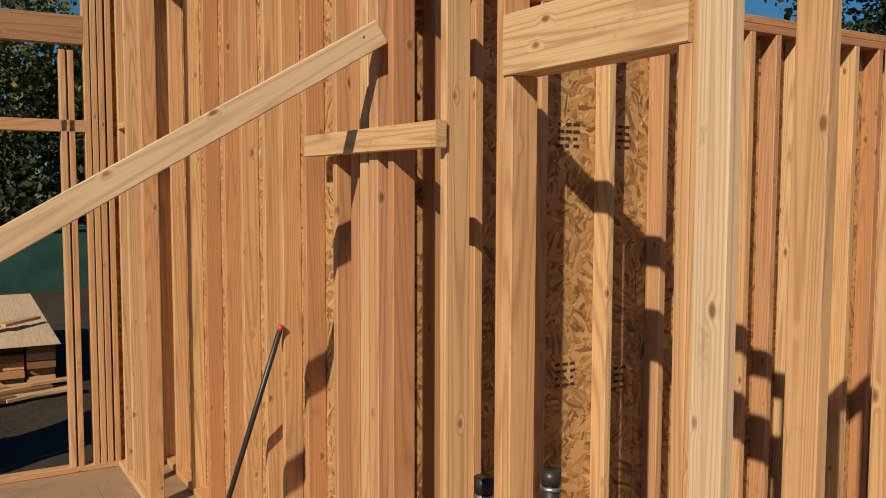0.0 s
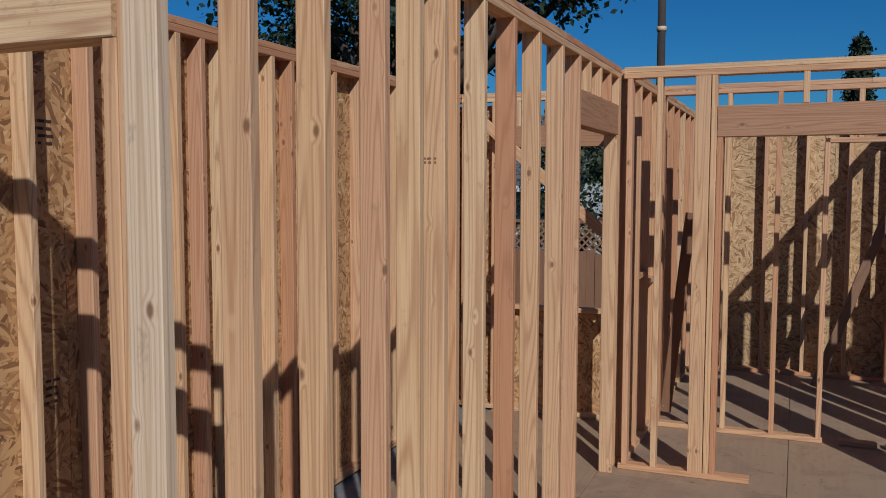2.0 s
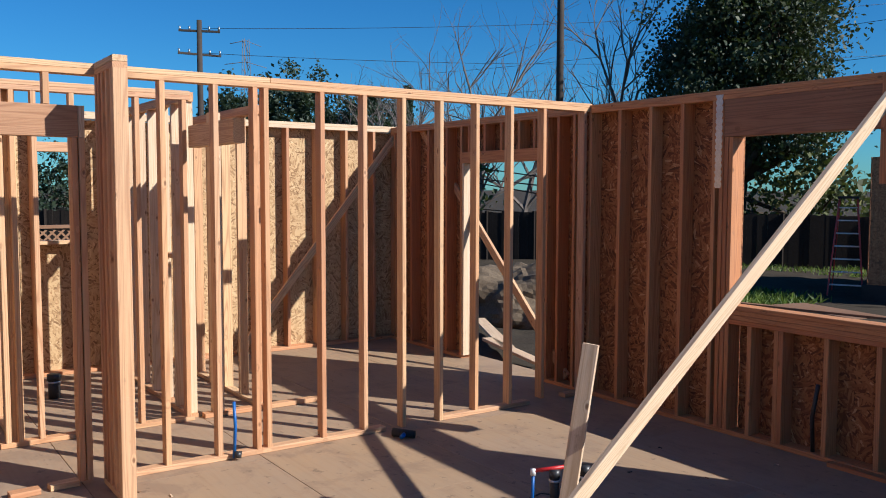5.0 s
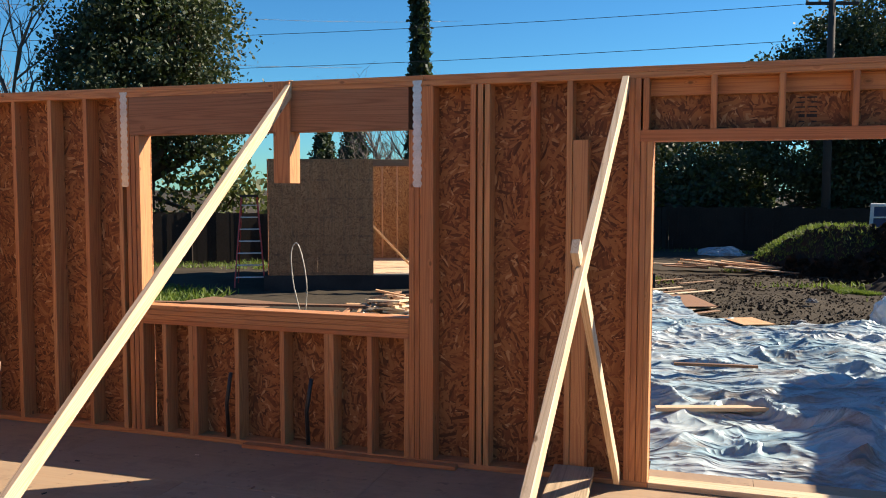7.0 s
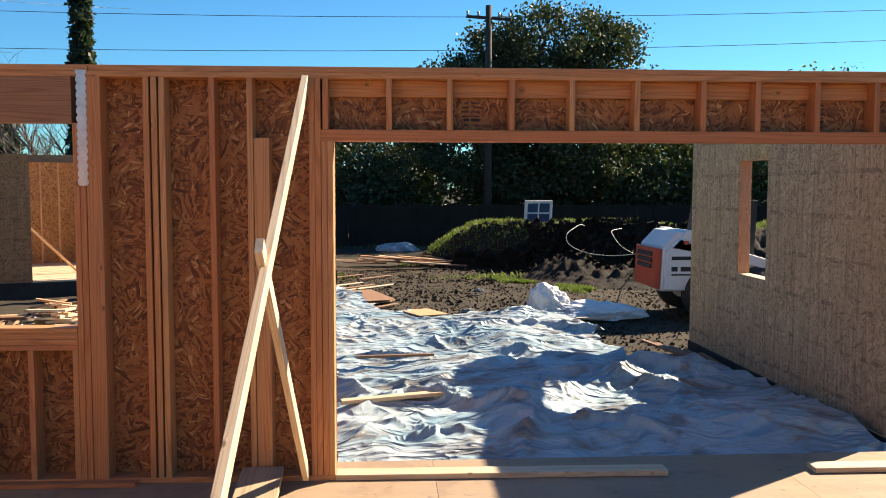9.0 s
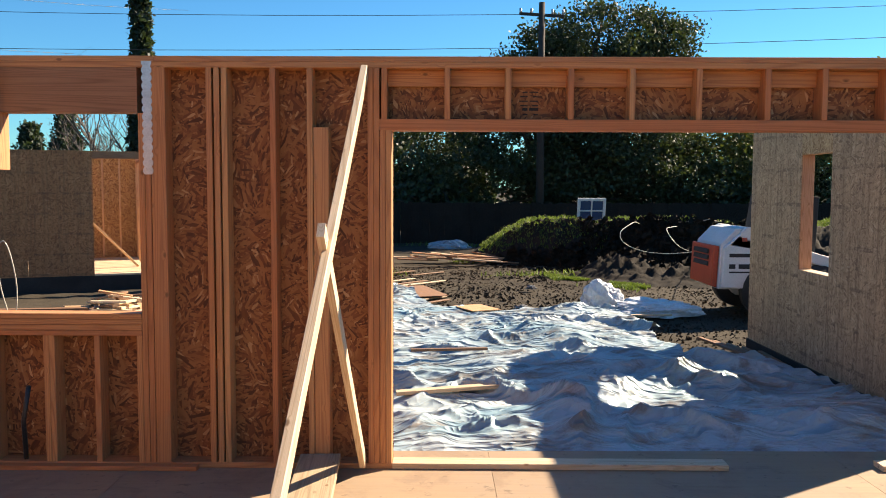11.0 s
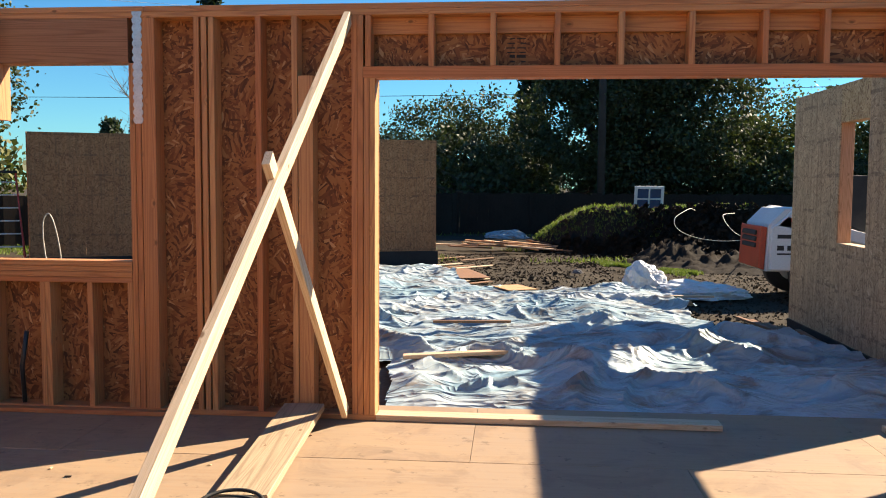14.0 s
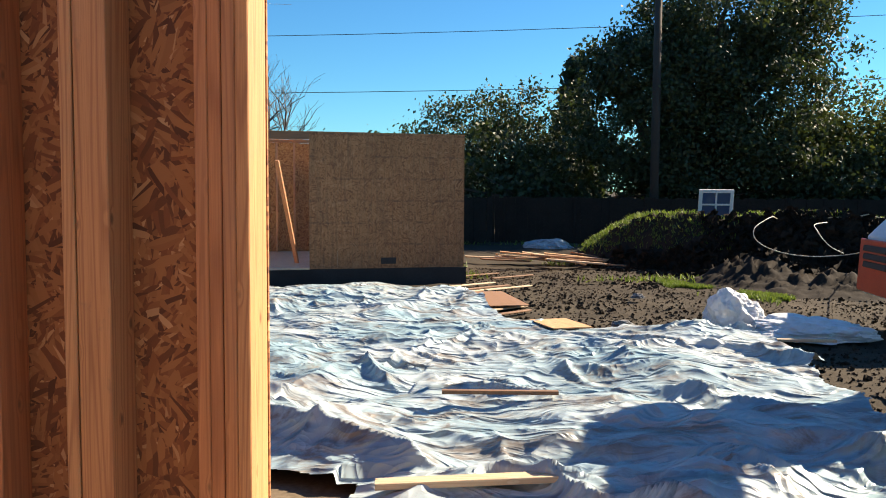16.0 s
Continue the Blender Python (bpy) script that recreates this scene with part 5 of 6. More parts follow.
def extrude(name, parent, outline, y0, y1, mat, label=""):
    k = len(outline)
    v = [(x, y0, z) for x, z in outline] + [(x, y1, z) for x, z in outline]
    f = [tuple(range(k)), tuple(range(2 * k - 1, k - 1, -1))] + [(i, i + k, (i + 1) % k + k, (i + 1) % k) for i in range(k)]
    ob = mesh(name, v, f, mat, parent, label)
    bv = ob.modifiers.new("soft_edge", "BEVEL")
    bv.width, bv.segments = 0.02, 2
    return ob


extrude("body", sk, [(0.06, 0.18), (2.2, 0.18), (2.2, 0.75), (1.5, 0.85), (1.2, 1.3), (0.65, 1.36), (0.38, 1.34), (0.10, 1.05)], 0.0, 1.5, WHITE)
extrude("tailgate", sk, [(-0.06, 0.24), (0.055, 0.20), (0.09, 1.0), (-0.02, 1.02)], 0.06, 1.44, ORANGE, "orange red tailgate")
for k in range(3):
    extrude("grille", sk, [(-0.075, 0.60 + 0.12 * k), (-0.03, 0.60 + 0.12 * k), (-0.02, 0.69 + 0.12 * k), (-0.06, 0.69 + 0.12 * k)], 0.30, 1.2, DARK, "dark cooling grille")
for yy in (-0.12, 1.5):
    extrude("lift_arm", sk, [(0.20, 1.02), (0.55, 1.38), (0.75, 1.36), (1.3, 1.05), (2.5, 0.7), (2.5, 0.5), (1.2, 0.85)], yy, yy + 0.12, WHITE)
    for x in (0.98, 1.95):
        wh = tube("wheel", [(x, yy - 0.08, 0.15), (x, yy + 0.2, 0.15)], 0.5, DARK, sk, 22, "black lugged tyre")
        tube("rim", [(x, yy - 0.09, 0.15), (x, yy + 0.21, 0.15)], 0.26, WHITE, wh, 16, "white steel rim")
extrude("side_panel", sk, [(0.10, 0.22), (0.62, 0.20), (0.66, 0.50), (0.95, 0.86), (0.9, 1.0), (0.40, 1.22), (0.12, 0.98)], -0.12, -0.004, WHITE)
extrude("cab", sk, [(1.0, 1.3), (2.0, 0.85), (2.05, 1.95), (1.1, 1.98)], 0.22, 1.28, DARK, "dark caged cab")
for x0, z0, w, h in ((0.22, 0.80, 0.55, 0.07), (0.40, 0.58, 0.38, 0.09), (0.22, 0.58, 0.12, 0.09), (0.22, 0.50, 0.52, 0.03)):
    box("marking", sk, x0, x0 + w, -0.127, -0.123, z0, z0 + h, DARK)
for x0, z0, w in ((0.45, 1.10, 0.1), (0.62, 1.12, 0.35)):
    box("decal", sk, x0, x0 + w, -0.131, -0.127, z0, z0 + 0.07, ORANGE)

# ---- leaning window sash, ladder ----
ws = thing("window_sash", "white four pane window leaning on the soil heap", "window", m=pose(-4.48, -25.2, 0.88, -8, 0, 6))
for x0, x1, z0, z1 in ((-0.42, 0.42, 0.66, 0.74), (-0.42, 0.42, 0.0, 0.08), (-0.42, -0.34, 0.08, 0.66), (0.34, 0.42, 0.08, 0.66), (-0.02, 0.02, 0.08, 0.66), (-0.34, -0.022, 0.35, 0.39), (0.022, 0.34, 0.35, 0.39)):
    box("sash_bar", ws, x0, x1, -0.03, 0.03, z0, z1, WHITE)
for x0, x1 in ((-0.34, -0.02), (0.02, 0.34)):
    for z0, z1 in ((0.08, 0.35), (0.39, 0.66)):
        box("pane", ws, x0, x1, -0.005, 0.005, z0, z1, GLASS, "blue reflecting pane")
ld = thing("step_ladder", "red and silver step ladder standing on the soil", "ladder", m=pose(9.75, -16.9, -0.2, 0, 0, 28))
for s_ in (-1, 1):
    plank("rail", ld, (s_ * 0.33, 0.25, 0.0), (s_ * 0.17, -0.1, 2.0), 0.08, 0.03, LADDERRED, side=(1, 0, 0))
    plank("back_rail", ld, (s_ * 0.30, -0.85, 0.0), (s_ * 0.16, -0.12, 1.95), 0.05, 0.025, LADDERRED, side=(1, 0, 0))
for k in range(7):
    f = (k + 0.9) / 7.6
    box("step", ld, -(0.33 - 0.16 * f), 0.33 - 0.16 * f, 0.25 - 0.35 * f - 0.05, 0.25 - 0.35 * f + 0.04, 2.0 * f - 0.025, 2.0 * f, ALU)
box("top_cap", ld, -0.2, 0.2, -0.18, 0.02, 1.99, 2.04, DARK)

# ---- fences ----


def fence(label, points, base, top, mat, board=0.14, rail=True):
    fn = thing("fence", label, "fence")
    v = []
    for (x0, y0), (x1, y1) in zip(points, points[1:]):
        d = math.hypot(x1 - x0, y1 - y0)
        ux, uy = (x1 - x0) / d, (y1 - y0) / d
        for k in range(int(d / board)):
            a, b_ = k * board, (k + 0.99) * board
            o_, t_ = random.uniform(-0.012, 0.012), top + random.uniform(-0.03, 0.03)
            c = [(x0 + ux * a - uy * o_, y0 + uy * a + ux * o_), (x0 + ux * b_ - uy * o_, y0 + uy * b_ + ux * o_)]
            e = [(p[0] - uy * 0.02, p[1] + ux * 0.02) for p in c]
            for p, q in ((c[0], c[1]), (e[1], e[0]), (c[1], e[1]), (e[0], c[0])):
                v.append(((*p, base), (*q, base), (*q, t_), (*p, t_)))
        for k in range(int(d / 2.4) + 1):
            px_, py_ = x0 + ux * k * 2.4, y0 + uy * k * 2.4
            box("post", fn, px_ - 0.05, px_ + 0.05, py_ - 0.05, py_ + 0.05, base, top + 0.04, mat)
    tagged(quads("slat", np.array(v), mat, fn), kind="stuff")
    return fn


fence("dark weathered board fence behind the soil heap", [(-42, -36), (1.5, -33.0), (12.5, -23.5)], -0.4, 1.32, FENCE)
fence("dark weathered board fence beyond the trees", [(12.7, -23.4), (21.5, -16.6), (33, -2)], -0.4, 1.25, FENCE)
fence("brown board fence under a lattice strip", [(13.2, -4.0), (13.2, 13.0)], -0.4, 0.95, OLDWOOD)
lt = thing("fence_lattice", "grey diagonal lattice on top of the board fence", "lattice")
v = []
for k in range(-4, 126):
    for s_ in (-1, 1):
        y0 = -3.0 + k * 0.12
        a, b_ = (13.2 + 0.01 * s_, y0, 0.97), (13.2 + 0.01 * s_, y0 + s_ * 0.42, 1.39)
        v.append((a, (a[0], a[1] + 0.04, a[2]), (b_[0], b_[1] + 0.04, b_[2]), b_))
tagged(quads("lattice", np.array(v), OLDWOOD, lt), kind="stuff")
box("cap_rail", lt, 13.16, 13.24, -3.2, 13, 1.39, 1.44, OLDWOOD)

# ---- neighbour's house ----
nh = thing("neighbour_house", "white house with a grey shingle roof behind the fence", "house")
box("wall", nh, 17.0, 25.0, 4.6, 13.5, -0.4, 2.05, WHITE)
v = [(16.3, 3.9, 1.98), (16.3, 14.2, 1.98), (21.0, 14.2, 3.75), (21.0, 3.9, 3.75), (25.7, 3.9, 1.98), (25.7, 14.2, 1.98),
     (16.3, 3.9, 1.88), (16.3, 14.2, 1.88), (21.0, 14.2, 3.65), (21.0, 3.9, 3.65), (25.7, 3.9, 1.88), (25.7, 14.2, 1.88)]
mesh("roof", v, [(0, 3, 2, 1), (3, 4, 5, 2), (6, 7, 8, 9), (9, 8, 11, 10), (0, 1, 7, 6), (4, 10, 11, 5), (0, 6, 9, 3), (3, 9, 10, 4), (1, 2, 8, 7), (2, 5, 11, 8)], SHINGLE, nh, "grey shingle roof")
for k in range(24):
    f = k / 24
    box("shingle_course", nh, 16.3 + 4.7 * f, 16.3 + 4.7 * f + 0.2, 3.9, 14.2, 1.985 + 1.77 * f, 2.005 + 1.77 * f, SHINGLE)
box("gutter", nh, 16.2, 16.32, 3.9, 14.2, 1.86, 1.98, WHITE)
for yy in (5.4, 8.0):
    wn = box("window", nh, 16.985, 16.999, yy, yy + 1.1, 0.8, 1.7, GLASS, "dark window")

# ---- poles, wires, pylon ----


def pole(x, y, h, r, arms=(), label="tarred wooden utility pole"):
    p = thing("utility_pole", label, "pole", "utility poles")
    tube("shaft", [(x, y, -0.5), (x, y, h * 0.5), (x, y, h)], [r, r * 0.9, r * 0.75], POLE, p, 12)
    for z, half, ang in arms:
        dx, dy = math.cos(radians(ang)) * half, math.sin(radians(ang)) * half
        plank("crossarm", p, (x - dx, y - dy, z), (x + dx, y + dy, z + 0.04), 0.12, 0.1, POLE)
        for s_ in (-1, -0.5, 0.5, 1):
            tube("insulator", [(x + s_ * dx * 0.95, y + s_ * dy * 0.95, z + 0.05), (x + s_ * dx * 0.95, y + s_ * dy * 0.95, z + 0.25)], 0.05, GALV, p, 6)
    return p


p = pole(24.7, 3.6, 9.5, 0.13)
tube("band", [(24.7, 3.6, 6.28), (24.7, 3.6, 6.4)], 0.137, PALE, p, 12, "pale reflector band")
pole(42.5, -14.7, 10.3, 0.17, ((9.75, 1.0, 62), (8.6, 1.05, 80)))
pole(20.7, -18.9, 13.0, 0.13)
pole(-4.02, -33.9, 9.1, 0.16, ((8.6, 0.9, 10),))
wires = thing("overhead_wires", "thin dark overhead wires between the poles", "wires")
for a, b_, sag in (((-45, -40, 7.5), (50, -36, 6.0), 1.2), ((-45, -41, 10.5), (60, -38, 9.3), 1.8), ((-45, -41.5, 12.0), (60, -39, 11.4), 1.9), ((42.5, -14.7, 9.9), (20, -70, 16), 1.0), ((42.5, -14.7, 8.7), (25, -60, 11), 0.8)):
    tube("wire", [(a[0] + (b_[0] - a[0]) * f, a[1] + (b_[1] - a[1]) * f, a[2] + (b_[2] - a[2]) * f - sag * 4 * f * (1 - f)) for f in np.linspace(0, 1, 21)], 0.013, BLACKP, wires, 4)
tw = thing("pylon", "far lattice transmission tower", "pylon", m=pose(278, -112, 0))
for s0 in (-1, 1):
    for s1 in (-1, 1):
        tube("leg", [(s0 * 4.5, s1 * 4.5, 0), (s0 * 1.2, s1 * 1.2, 34), (s0 * 0.8, s1 * 0.8, 52)], 0.13, TWIG, tw, 4)
for k in range(11):
    z0, z1 = k * 4.7, (k + 1) * 4.7
    w0, w1 = np.interp([z0, z1], [0, 34, 52], [4.5, 1.2, 0.8])
    for s0 in (-1, 1):
        tube("lattice_bar", [(-w0 * s0, -w0, z0), (w1 * s0, w1, z1)], 0.08, TWIG, tw, 4)
for z, half in ((34, 6.5), (43, 7.5), (50, 5.5)):
    tube("arm", [(0, -half, z), (0, 0, z + 1.5), (0, half, z)], 0.12, TWIG, tw, 4)

# ---- trees ----


def leaves(name, parent, spots, per, spread, size, mat):
    """Clumps of leaves round the given spots."""
    c = np.repeat(np.asarray(spots), per, axis=0)
    n_ = len(c)
    p_ = c + np.random.normal(0, 1, (n_, 3)) * np.array(spread)
    a = np.random.normal(0, 1, (n_, 3))
    a /= np.linalg.norm(a, axis=1)[:, None]
    b2 = np.cross(a, np.random.normal(0, 1, (n_, 3)))
    b2 /= np.linalg.norm(b2, axis=1)[:, None] + 1e-9
    s2 = (np.random.uniform(0.5, 1.3, n_) * size)[:, None]
    a, b2 = a * s2, b2 * s2 * 0.62
    return tagged(quads(name, np.stack((p_ - a, p_ + b2, p_ + a, p_ - b2), 1), mat, parent), kind="stuff")


def crown_spots(center, radii, count, inner=0.45):
    d = np.random.normal(0, 1, (count, 3))
    d /= np.linalg.norm(d, axis=1)[:, None]
    r = np.random.uniform(inner, 1.0, count) ** 0.6
    bumps = 1 + 0.28 * np.sin(d[:, 0] * 5 + center[0]) * np.sin(d[:, 2] * 6 + center[1]) + 0.15 * np.sin(d[:, 1] * 11)
    return np.asarray(center) + d * (r * bumps)[:, None] * np.asarray(radii)


def leafy_tree(label, base, crowns, mat, trunk_r=0.25, per=60, size=0.115, density=1.15, spread=0.36):
    t_ = thing("tree", label, "tree", "leafy trees")
    bx_, by_ = base
    tops = [c for c, _ in crowns]
    mid = (bx_, by_, max(0.9, tops[0][2] * 0.35))
    tube("trunk", [(bx_, by_, -0.5), (bx_ + 0.1, by_, mid[2] * 0.5), mid], [trunk_r * 1.3, trunk_r, trunk_r * 0.85], BARK, t_, 10)
    for c, r in crowns:
        for k in range(5):
            e = np.asarray(c) + np.random.uniform(-0.75, 0.75, 3) * np.asarray(r)
            m_ = (np.asarray(mid) + e) / 2 + np.random.uniform(-0.4, 0.4, 3)
            tube("limb", [mid, tuple(m_), tuple(e)], [trunk_r * 0.55, trunk_r * 0.33, trunk_r * 0.1], BARK, t_, 6)
    spots = np.concatenate([crown_spots(c, r, max(12, int(density * 20 * (r[0] * r[1] * r[2]) ** (2 / 3)))) for c, r in crowns])
    leaves("crown", t_, spots, per, (spread, spread, spread * 0.75), size, mat)
    return t_


def conifer(label, base, h, r, mat=None, layers=16, size=0.25, per=26):
    t_ = thing("conifer", label, "tree", "conifers")
    x, y = base
    tube("trunk", [(x, y, -0.5), (x, y, h)], [0.02 * h, 0.02], BARK, t_, 8)
    spots = []
    for k in range(layers):
        f = k / layers
        z, rr = h * (0.12 + 0.88 * f), r * (1 - f) ** 0.85 * random.uniform(0.8, 1.15)
        m_ = max(4, int(11 * (1 - f)))
        for q in range(m_):
            a = math.tau * q / m_ + random.uniform(-0.3, 0.3)
            for g in (0.35, 0.7, 1.0):
                spots.append((x + rr * g * math.cos(a), y + rr * g * math.sin(a), z - 0.12 * rr * g * g))
    leaves("crown", t_, spots, per, (r * 0.10 + 0.03, r * 0.10 + 0.03, h / layers * 0.35), size, mat or LEAF_FIR)
    return t_


def bare_tree(label, base, h, seed, r0=0.16):
    t_ = thing("bare_tree", label, "tree", "bare trees")
    rnd = random.Random(seed)
    verts, faces = [], []

    def seg(p, q, ra, rb):
        d = (q - p).normalized()
        x = d.cross(Vector((0.3, 0.5, 0.81))).normalized()
        y = d.cross(x)
        i = len(verts)
        for c, r in ((p, ra), (q, rb)):
            verts.extend(c + r * (math.cos(k * math.tau / 4) * x + math.sin(k * math.tau / 4) * y) for k in range(4))
        faces.extend((i + k, i + (k + 1) % 4, i + 4 + (k + 1) % 4, i + 4 + k) for k in range(4))

    def grow(p, d, ln, r, depth):
        for k in range(3):
            d2 = (d + Vector((rnd.uniform(-1, 1), rnd.uniform(-1, 1), rnd.uniform(-0.5, 0.7))) * 0.20).normalized()
            q = p + d2 * ln / 3
            seg(p, q, r, r * 0.85)
            if depth > 0 and (k > 0 or depth < 5):
                for _ in range(2 if depth > 2 else 1):
                    s2 = (d2 + Vector((rnd.uniform(-1, 1), rnd.uniform(-1, 1), rnd.uniform(-0.3, 0.8))) * 0.95).normalized()
                    grow(q, s2, ln * rnd.uniform(0.5, 0.72), max(r * 0.55, 0.007), depth - 1)
            p, d, r = q, d2, r * 0.85
    grow(Vector((*base, -0.4)), Vector((0, 0, 1)), h * 0.62, r0, 4)
    tagged(mesh("branch", verts, faces, TWIG, t_), kind="stuff")
    return t_


# south side, behind the fence
leafy_tree("large dark evergreen oak behind the fence", (-5.5, -37.5), [((-4.6, -37.0, 4.4), (3.0, 2.8, 3.4)), ((-8.3, -37.0, 4.6), (2.7, 2.6, 3.3)), ((-6.6, -37.6, 7.6), (2.5, 2.3, 2.2)), ((-2.9, -37.0, 6.4), (1.3, 1.3, 1.2)), ((-9.3, -37.5, 7.7), (1.9, 1.8, 1.8)), ((-4.9, -37.2, 7.4), (1.3, 1.3, 1.4)), ((-6.6, -35.8, 2.4), (5.0, 1.6, 2.2))], LEAF_OAK, 0.35, 120, 0.085, 1.25, 0.32)
leafy_tree("dark evergreen tree with a rounded crown", (1.0, -39), [((1.2, -39, 3.0), (2.0, 1.8, 2.6)), ((-0.6, -38.5, 2.6), (1.8, 1.6, 2.2))], LEAF_OAK, 0.2, 95, 0.085)
leafy_tree("olive green tree behind the fence", (3.6, -42), [((3.8, -42, 3.3), (1.9, 1.8, 2.7)), ((5.6, -43, 2.6), (1.6, 1.5, 2.0))], LEAF_OAK, 0.2, 95, 0.085)
leafy_tree("pale olive tree at the end of the fence", (-14.5, -37), [((-14.2, -38, 2.6), (2.6, 2.2, 2.4)), ((-12.0, -38.5, 2.6), (2.2, 1.8, 2.6)), ((-18.0, -38, 3.6), (3.2, 2.4, 3.0)), ((-23, -39, 4.0), (4.0, 3.0, 3.4))], LEAF_YEL, 0.22, 85, 0.095)
leafy_tree("low dark shrubs along the fence", (-1.0, -35.2), [((1.6, -36.0, 1.6), (3.4, 1.0, 1.7)), ((-3.5, -39.5, 1.7), (3.6, 1.0, 2.2)), ((-9.5, -39.5, 1.7), (3.6, 1.0, 2.2)), ((3.5, -40.0, 1.7), (3.6, 1.0, 2.0)), ((-13.5, -36.4, 1.5), (5.0, 1.0, 1.6)), ((7.5, -37.5, 1.6), (3.6, 1.2, 1.8))], LEAF_OAK, 0.12, 50, 0.11)
conifer("slim pointed conifer behind the oak", (-1.6, -48), 8.3, 1.5)
conifer("slim pointed conifer behind the oak", (-18.5, -50), 7.2, 1.5)
conifer("tall narrow dark green cypress", (14.5, -42.6), 21.0, 0.62, LEAF_FIR, 60, 0.16, 16)
# south east
leafy_tree("large dark oak with spreading limbs beyond the fence", (18.0, -24.5), [((17.9, -24.4, 6.4), (2.9, 2.9, 3.6)), ((16.6, -24.8, 7.4), (1.5, 1.5, 1.6)), ((19.0, -23.9, 5.0), (1.7, 1.7, 2.4)), ((17.7, -25.1, 9.0), (2.0, 1.9, 1.2)), ((16.3, -25.2, 4.4), (1.5, 1.5, 1.6))], LEAF_OAK, 0.34, 110, 0.082)
leafy_tree("yellow green shrubs under the oak", (16.0, -25.5), [((15.6, -25.2, 1.7), (2.6, 1.2, 1.6)), ((20.0, -21.5, 1.7), (2.6, 1.4, 1.6)), ((25.0, -16.5, 1.8), (2.2, 1.6, 1.9))], LEAF_YEL, 0.1, 26, 0.13)
for k, (x, y, h) in enumerate(((28.0, -21.0, 7.6), (22.3, -22.9, 8.2), (33.0, -20.0, 6.5), (14.2, -37.4, 5.6), (13.2, -46.0, 8.0), (16.5, -47, 7.0), (38.0, -25.0, 7.0), (31.0, -26.0, 7.0))):
    bare_tree("leafless tree with fine grey branches", (x, y), h, 50 + k)
for x, y, h, r in ((27, -63, 7.6, 2.0), (31, -66, 6.8, 2.0), (19, -64, 5.0, 1.6), (60, -3.4, 11.4, 1.7), (52, -33, 9.2, 0.7), (47, -35, 6.4, 0.6)):
    conifer("distant dark pointed conifer", (x, y), h, r, size=0.17, per=50)
leafy_tree("distant dark round topped trees", (54, -27), [((54, -25.5, 6.2), (2.6, 2.6, 4.0)), ((52, -30, 5.4), (2.8, 2.6, 3.2)), ((55, -21, 5.0), (2.0, 2.0, 3.6))], LEAF_FIR, 0.3, 80, 0.15, 0.9)
for k in range(9):
    x, y = 62 + 6 * (k % 3), 22 - 9 * k
    leafy_tree("distant hedge of dull shrubs", (x, y), [((x, y, 1.6), (2.2, 5.4, 2.4))], random.choice((LEAF_FIR, LEAF_OAK)), 0.2, 45, 0.18, 0.7, 0.5)
# north east and north
cd = leafy_tree("large cedar with drooping boughs beyond the house", (15.6, 7.4), [((15.4, 7.2, 7.2), (2.3, 2.4, 3.8)), ((15.0, 5.0, 6.4), (1.2, 1.5, 1.0)), ((14.8, 3.9, 5.5), (0.8, 1.0, 0.5)), ((15.5, 9.6, 6.2), (2.0, 2.0, 2.6))], LEAF_FIR, 0.4, 85, 0.08, 1.2, 0.3)
leafy_tree("green shrub behind the lattice fence", (15.0, 3.5), [((15.2, 3.4, 1.9), (0.9, 1.0, 1.7))], LEAF_OAK, 0.1, 130, 0.06)
leafy_tree("leafy tree beyond the site fence in full sun", (2.2, 31), [((1.8, 31, 5.0), (3.2, 2.6, 3.2)), ((5.2, 32, 4.4), (2.6, 2.4, 2.6)), ((-2.5, 32, 4.0), (3.4, 2.6, 3.0))], LEAF_YEL, 0.3, 56, 0.115)
leafy_tree("dark shrubs along the site fence", (2.0, 26), [((1.0, 26.5, 1.7), (4.0, 1.4, 2.2)), ((6.0, 27, 1.7), (3.4, 1.4, 2.0))], LEAF_OAK, 0.12, 50, 0.11)

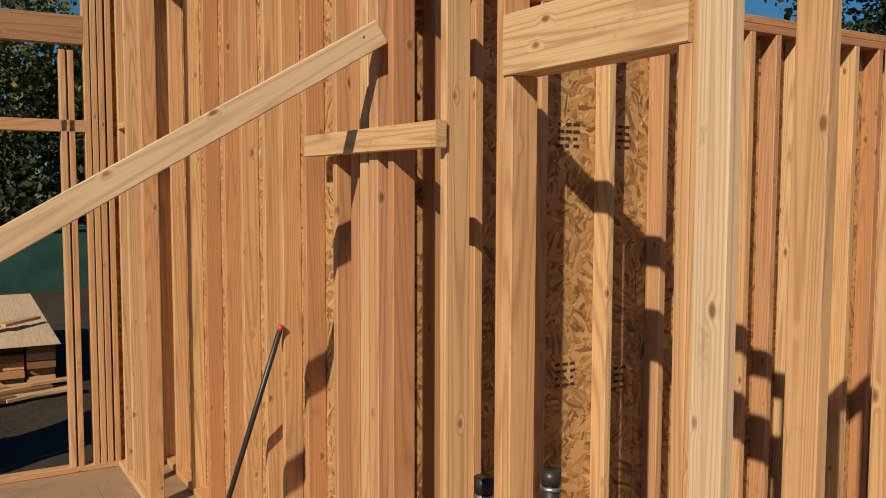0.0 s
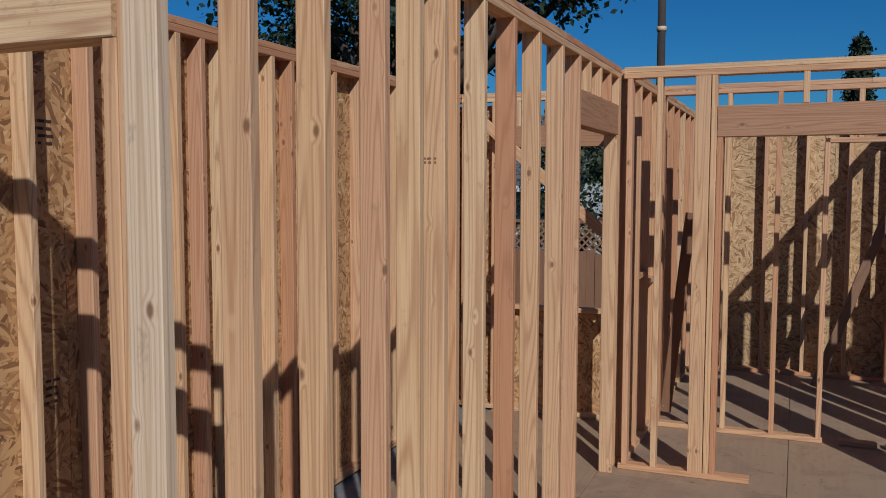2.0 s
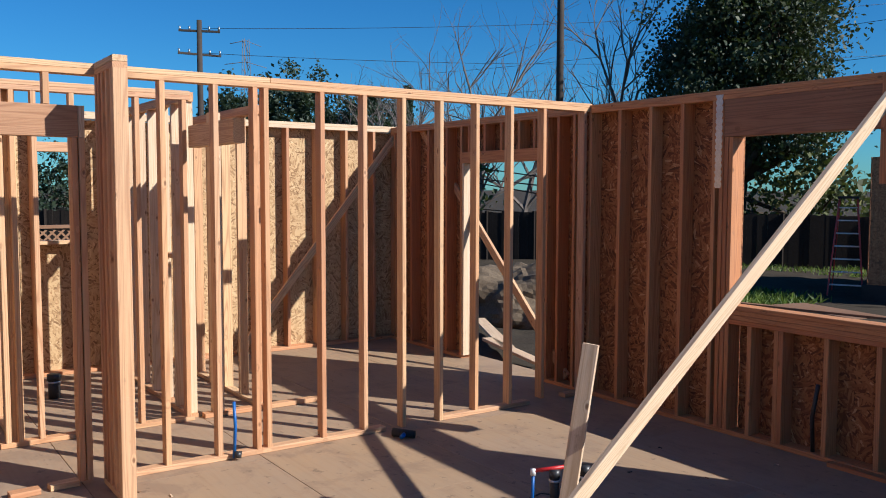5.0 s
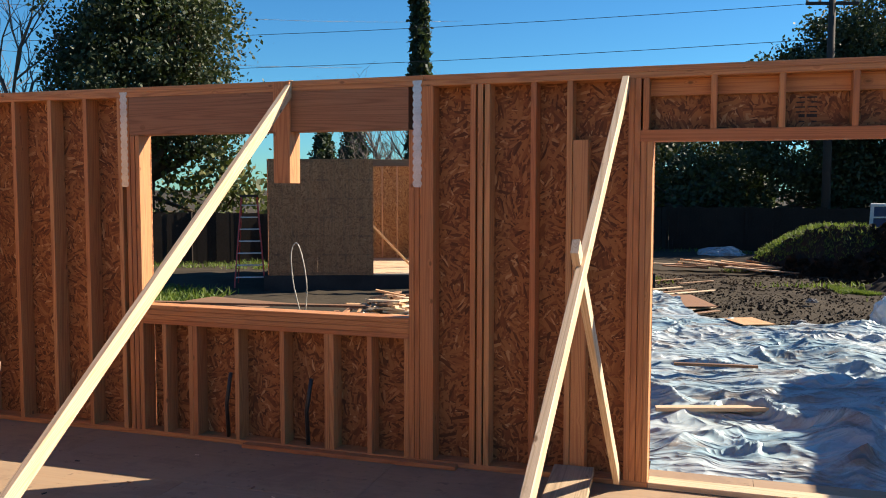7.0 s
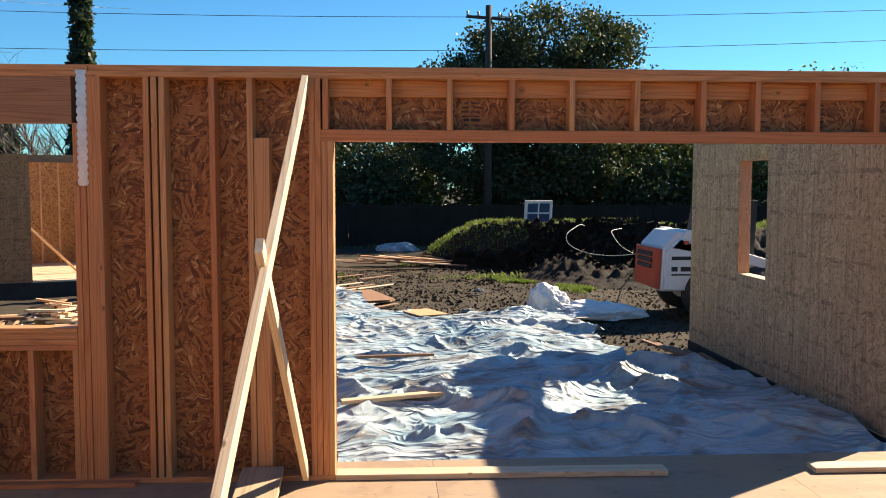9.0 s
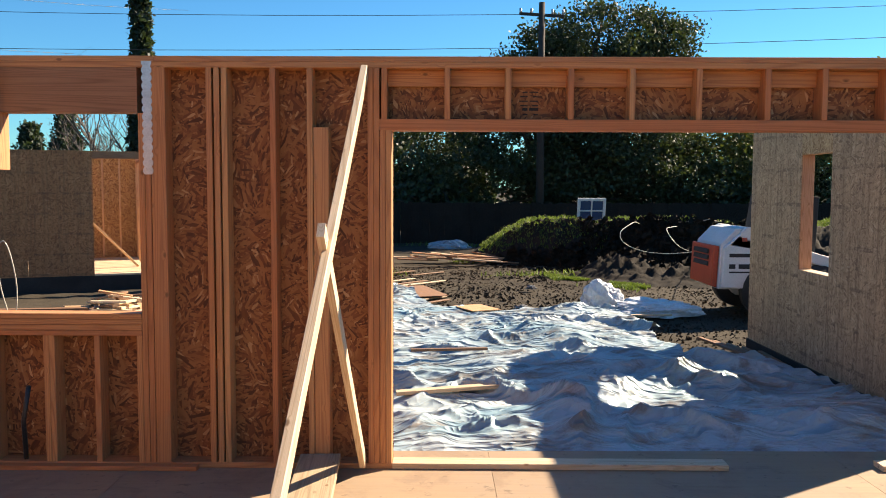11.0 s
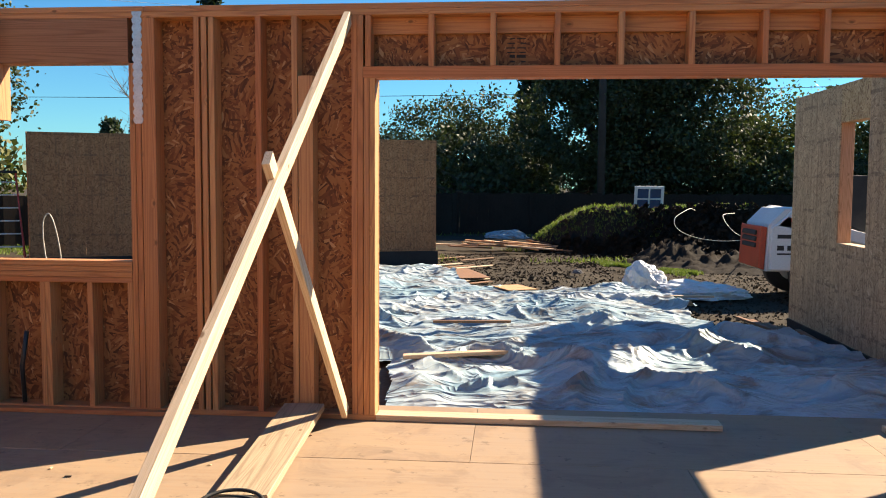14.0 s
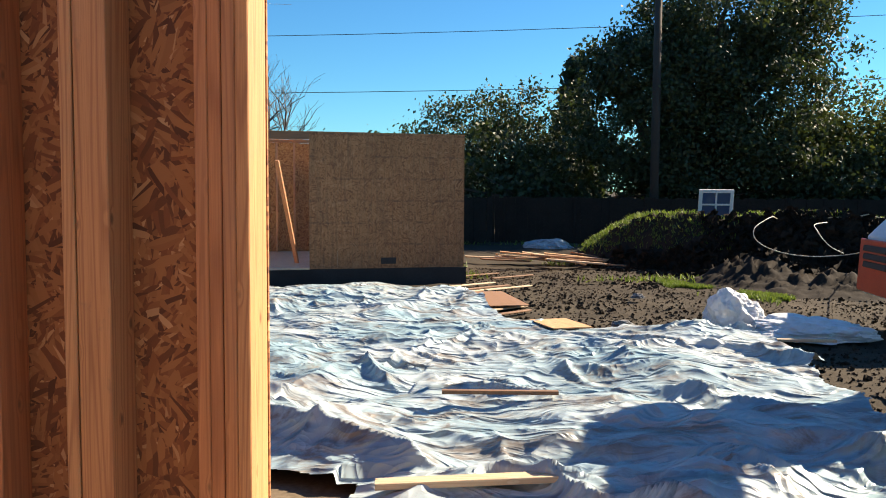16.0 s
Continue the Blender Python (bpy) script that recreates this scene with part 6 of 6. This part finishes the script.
# ---- north yard: screened fence, lumber stacks, parked car ----
gf = thing("site_fence", "chain link site fence hung with green screen cloth", "fence")
gx_ = np.linspace(-7, 9, 90)
gz_ = np.linspace(-0.3, 1.07, 12)
GA, GB = np.meshgrid(gx_, gz_, indexing="ij")
gyv = 19.6 + 0.06 * fbm(GA * 1.2, GB * 1.5, 3, 4)
co = np.stack((GA, gyv, GB), -1)
v = np.stack((co[:-1, :-1], co[1:, :-1], co[1:, 1:], co[:-1, 1:]), 2).reshape(-1, 4, 3)
quads("screen_cloth", v, MESHGREEN, gf)
for k in range(7):
    tube("post", [(-7 + 2.6 * k, 19.5, -0.4), (-7 + 2.6 * k, 19.5, 1.2)], 0.03, GALV, gf, 8)
tube("top_rail", [(-7, 19.5, 1.1), (9, 19.5, 1.1)], 0.02, GALV, gf, 8)
st = thing("lumber_stack", "banded stack of fir boards under a strand board sheet", "lumber stack")
for r in range(5):
    for c in range(9):
        box("board", st, -1.6 + 0.31 * c, -1.6 + 0.31 * c + 0.285, 10.15 + random.uniform(-0.05, 0.15), 13.4, -0.2 + 0.088 * r, -0.2 + 0.088 * r + 0.08, random.choice((LUMBER, OLDWOOD)))
cv = thing("board_sheet", "strand board sheet lying on the lumber stack", "sheet")
plank("sheet", cv, (-0.2, 10.0, 0.26), (-0.15, 13.6, 0.40), 2.8, 0.012, PALE)
for k in range(7):
    loose("board", "short fir offcut lying in the north yard", (random.uniform(-0.6, 0.9), 9.2 + 0.12 * k, -0.18), (random.uniform(0.4, 1.5), 9.5 + 0.1 * k, -0.16), 0.09, 0.035, random.choice((LUMBER, OLDWOOD)), group="north yard offcuts")
for k in range(6):
    loose("board", "fir offcut lying on top of the stack", (-0.4 + 0.22 * k, 10.3 + 0.1 * k, 0.33 + 0.01 * k), (0.1 + 0.2 * k, 10.6 + 0.12 * k, 0.34 + 0.01 * k), 0.09, 0.036, LUMBER, group="north yard offcuts")
car = thing("parked_car", "white car parked beyond the site fence", "car", m=pose(0.2, 24.0, -0.3))
extrude("body", car, [(-2.1, 0.3), (2.1, 0.3), (2.15, 0.8), (1.3, 0.95), (0.7, 1.42), (-1.2, 1.42), (-1.9, 0.95), (-2.15, 0.85)], -0.85, 0.85, WHITE)
extrude("window_band", car, [(1.05, 0.98), (0.66, 1.36), (-1.15, 1.36), (-1.65, 0.98)], -0.86, 0.86, GLASS, "dark car windows")
for x in (-1.3, 1.35):
    for y in (-0.9, 0.72):
        wh = tube("wheel", [(x, y, 0.32), (x, y + 0.18, 0.32)], 0.32, DARK, car, 20, "black tyre")
        tube("rim", [(x, y - 0.01, 0.32), (x, y + 0.19, 0.32)], 0.18, ALU, wh, 14, "silver rim")
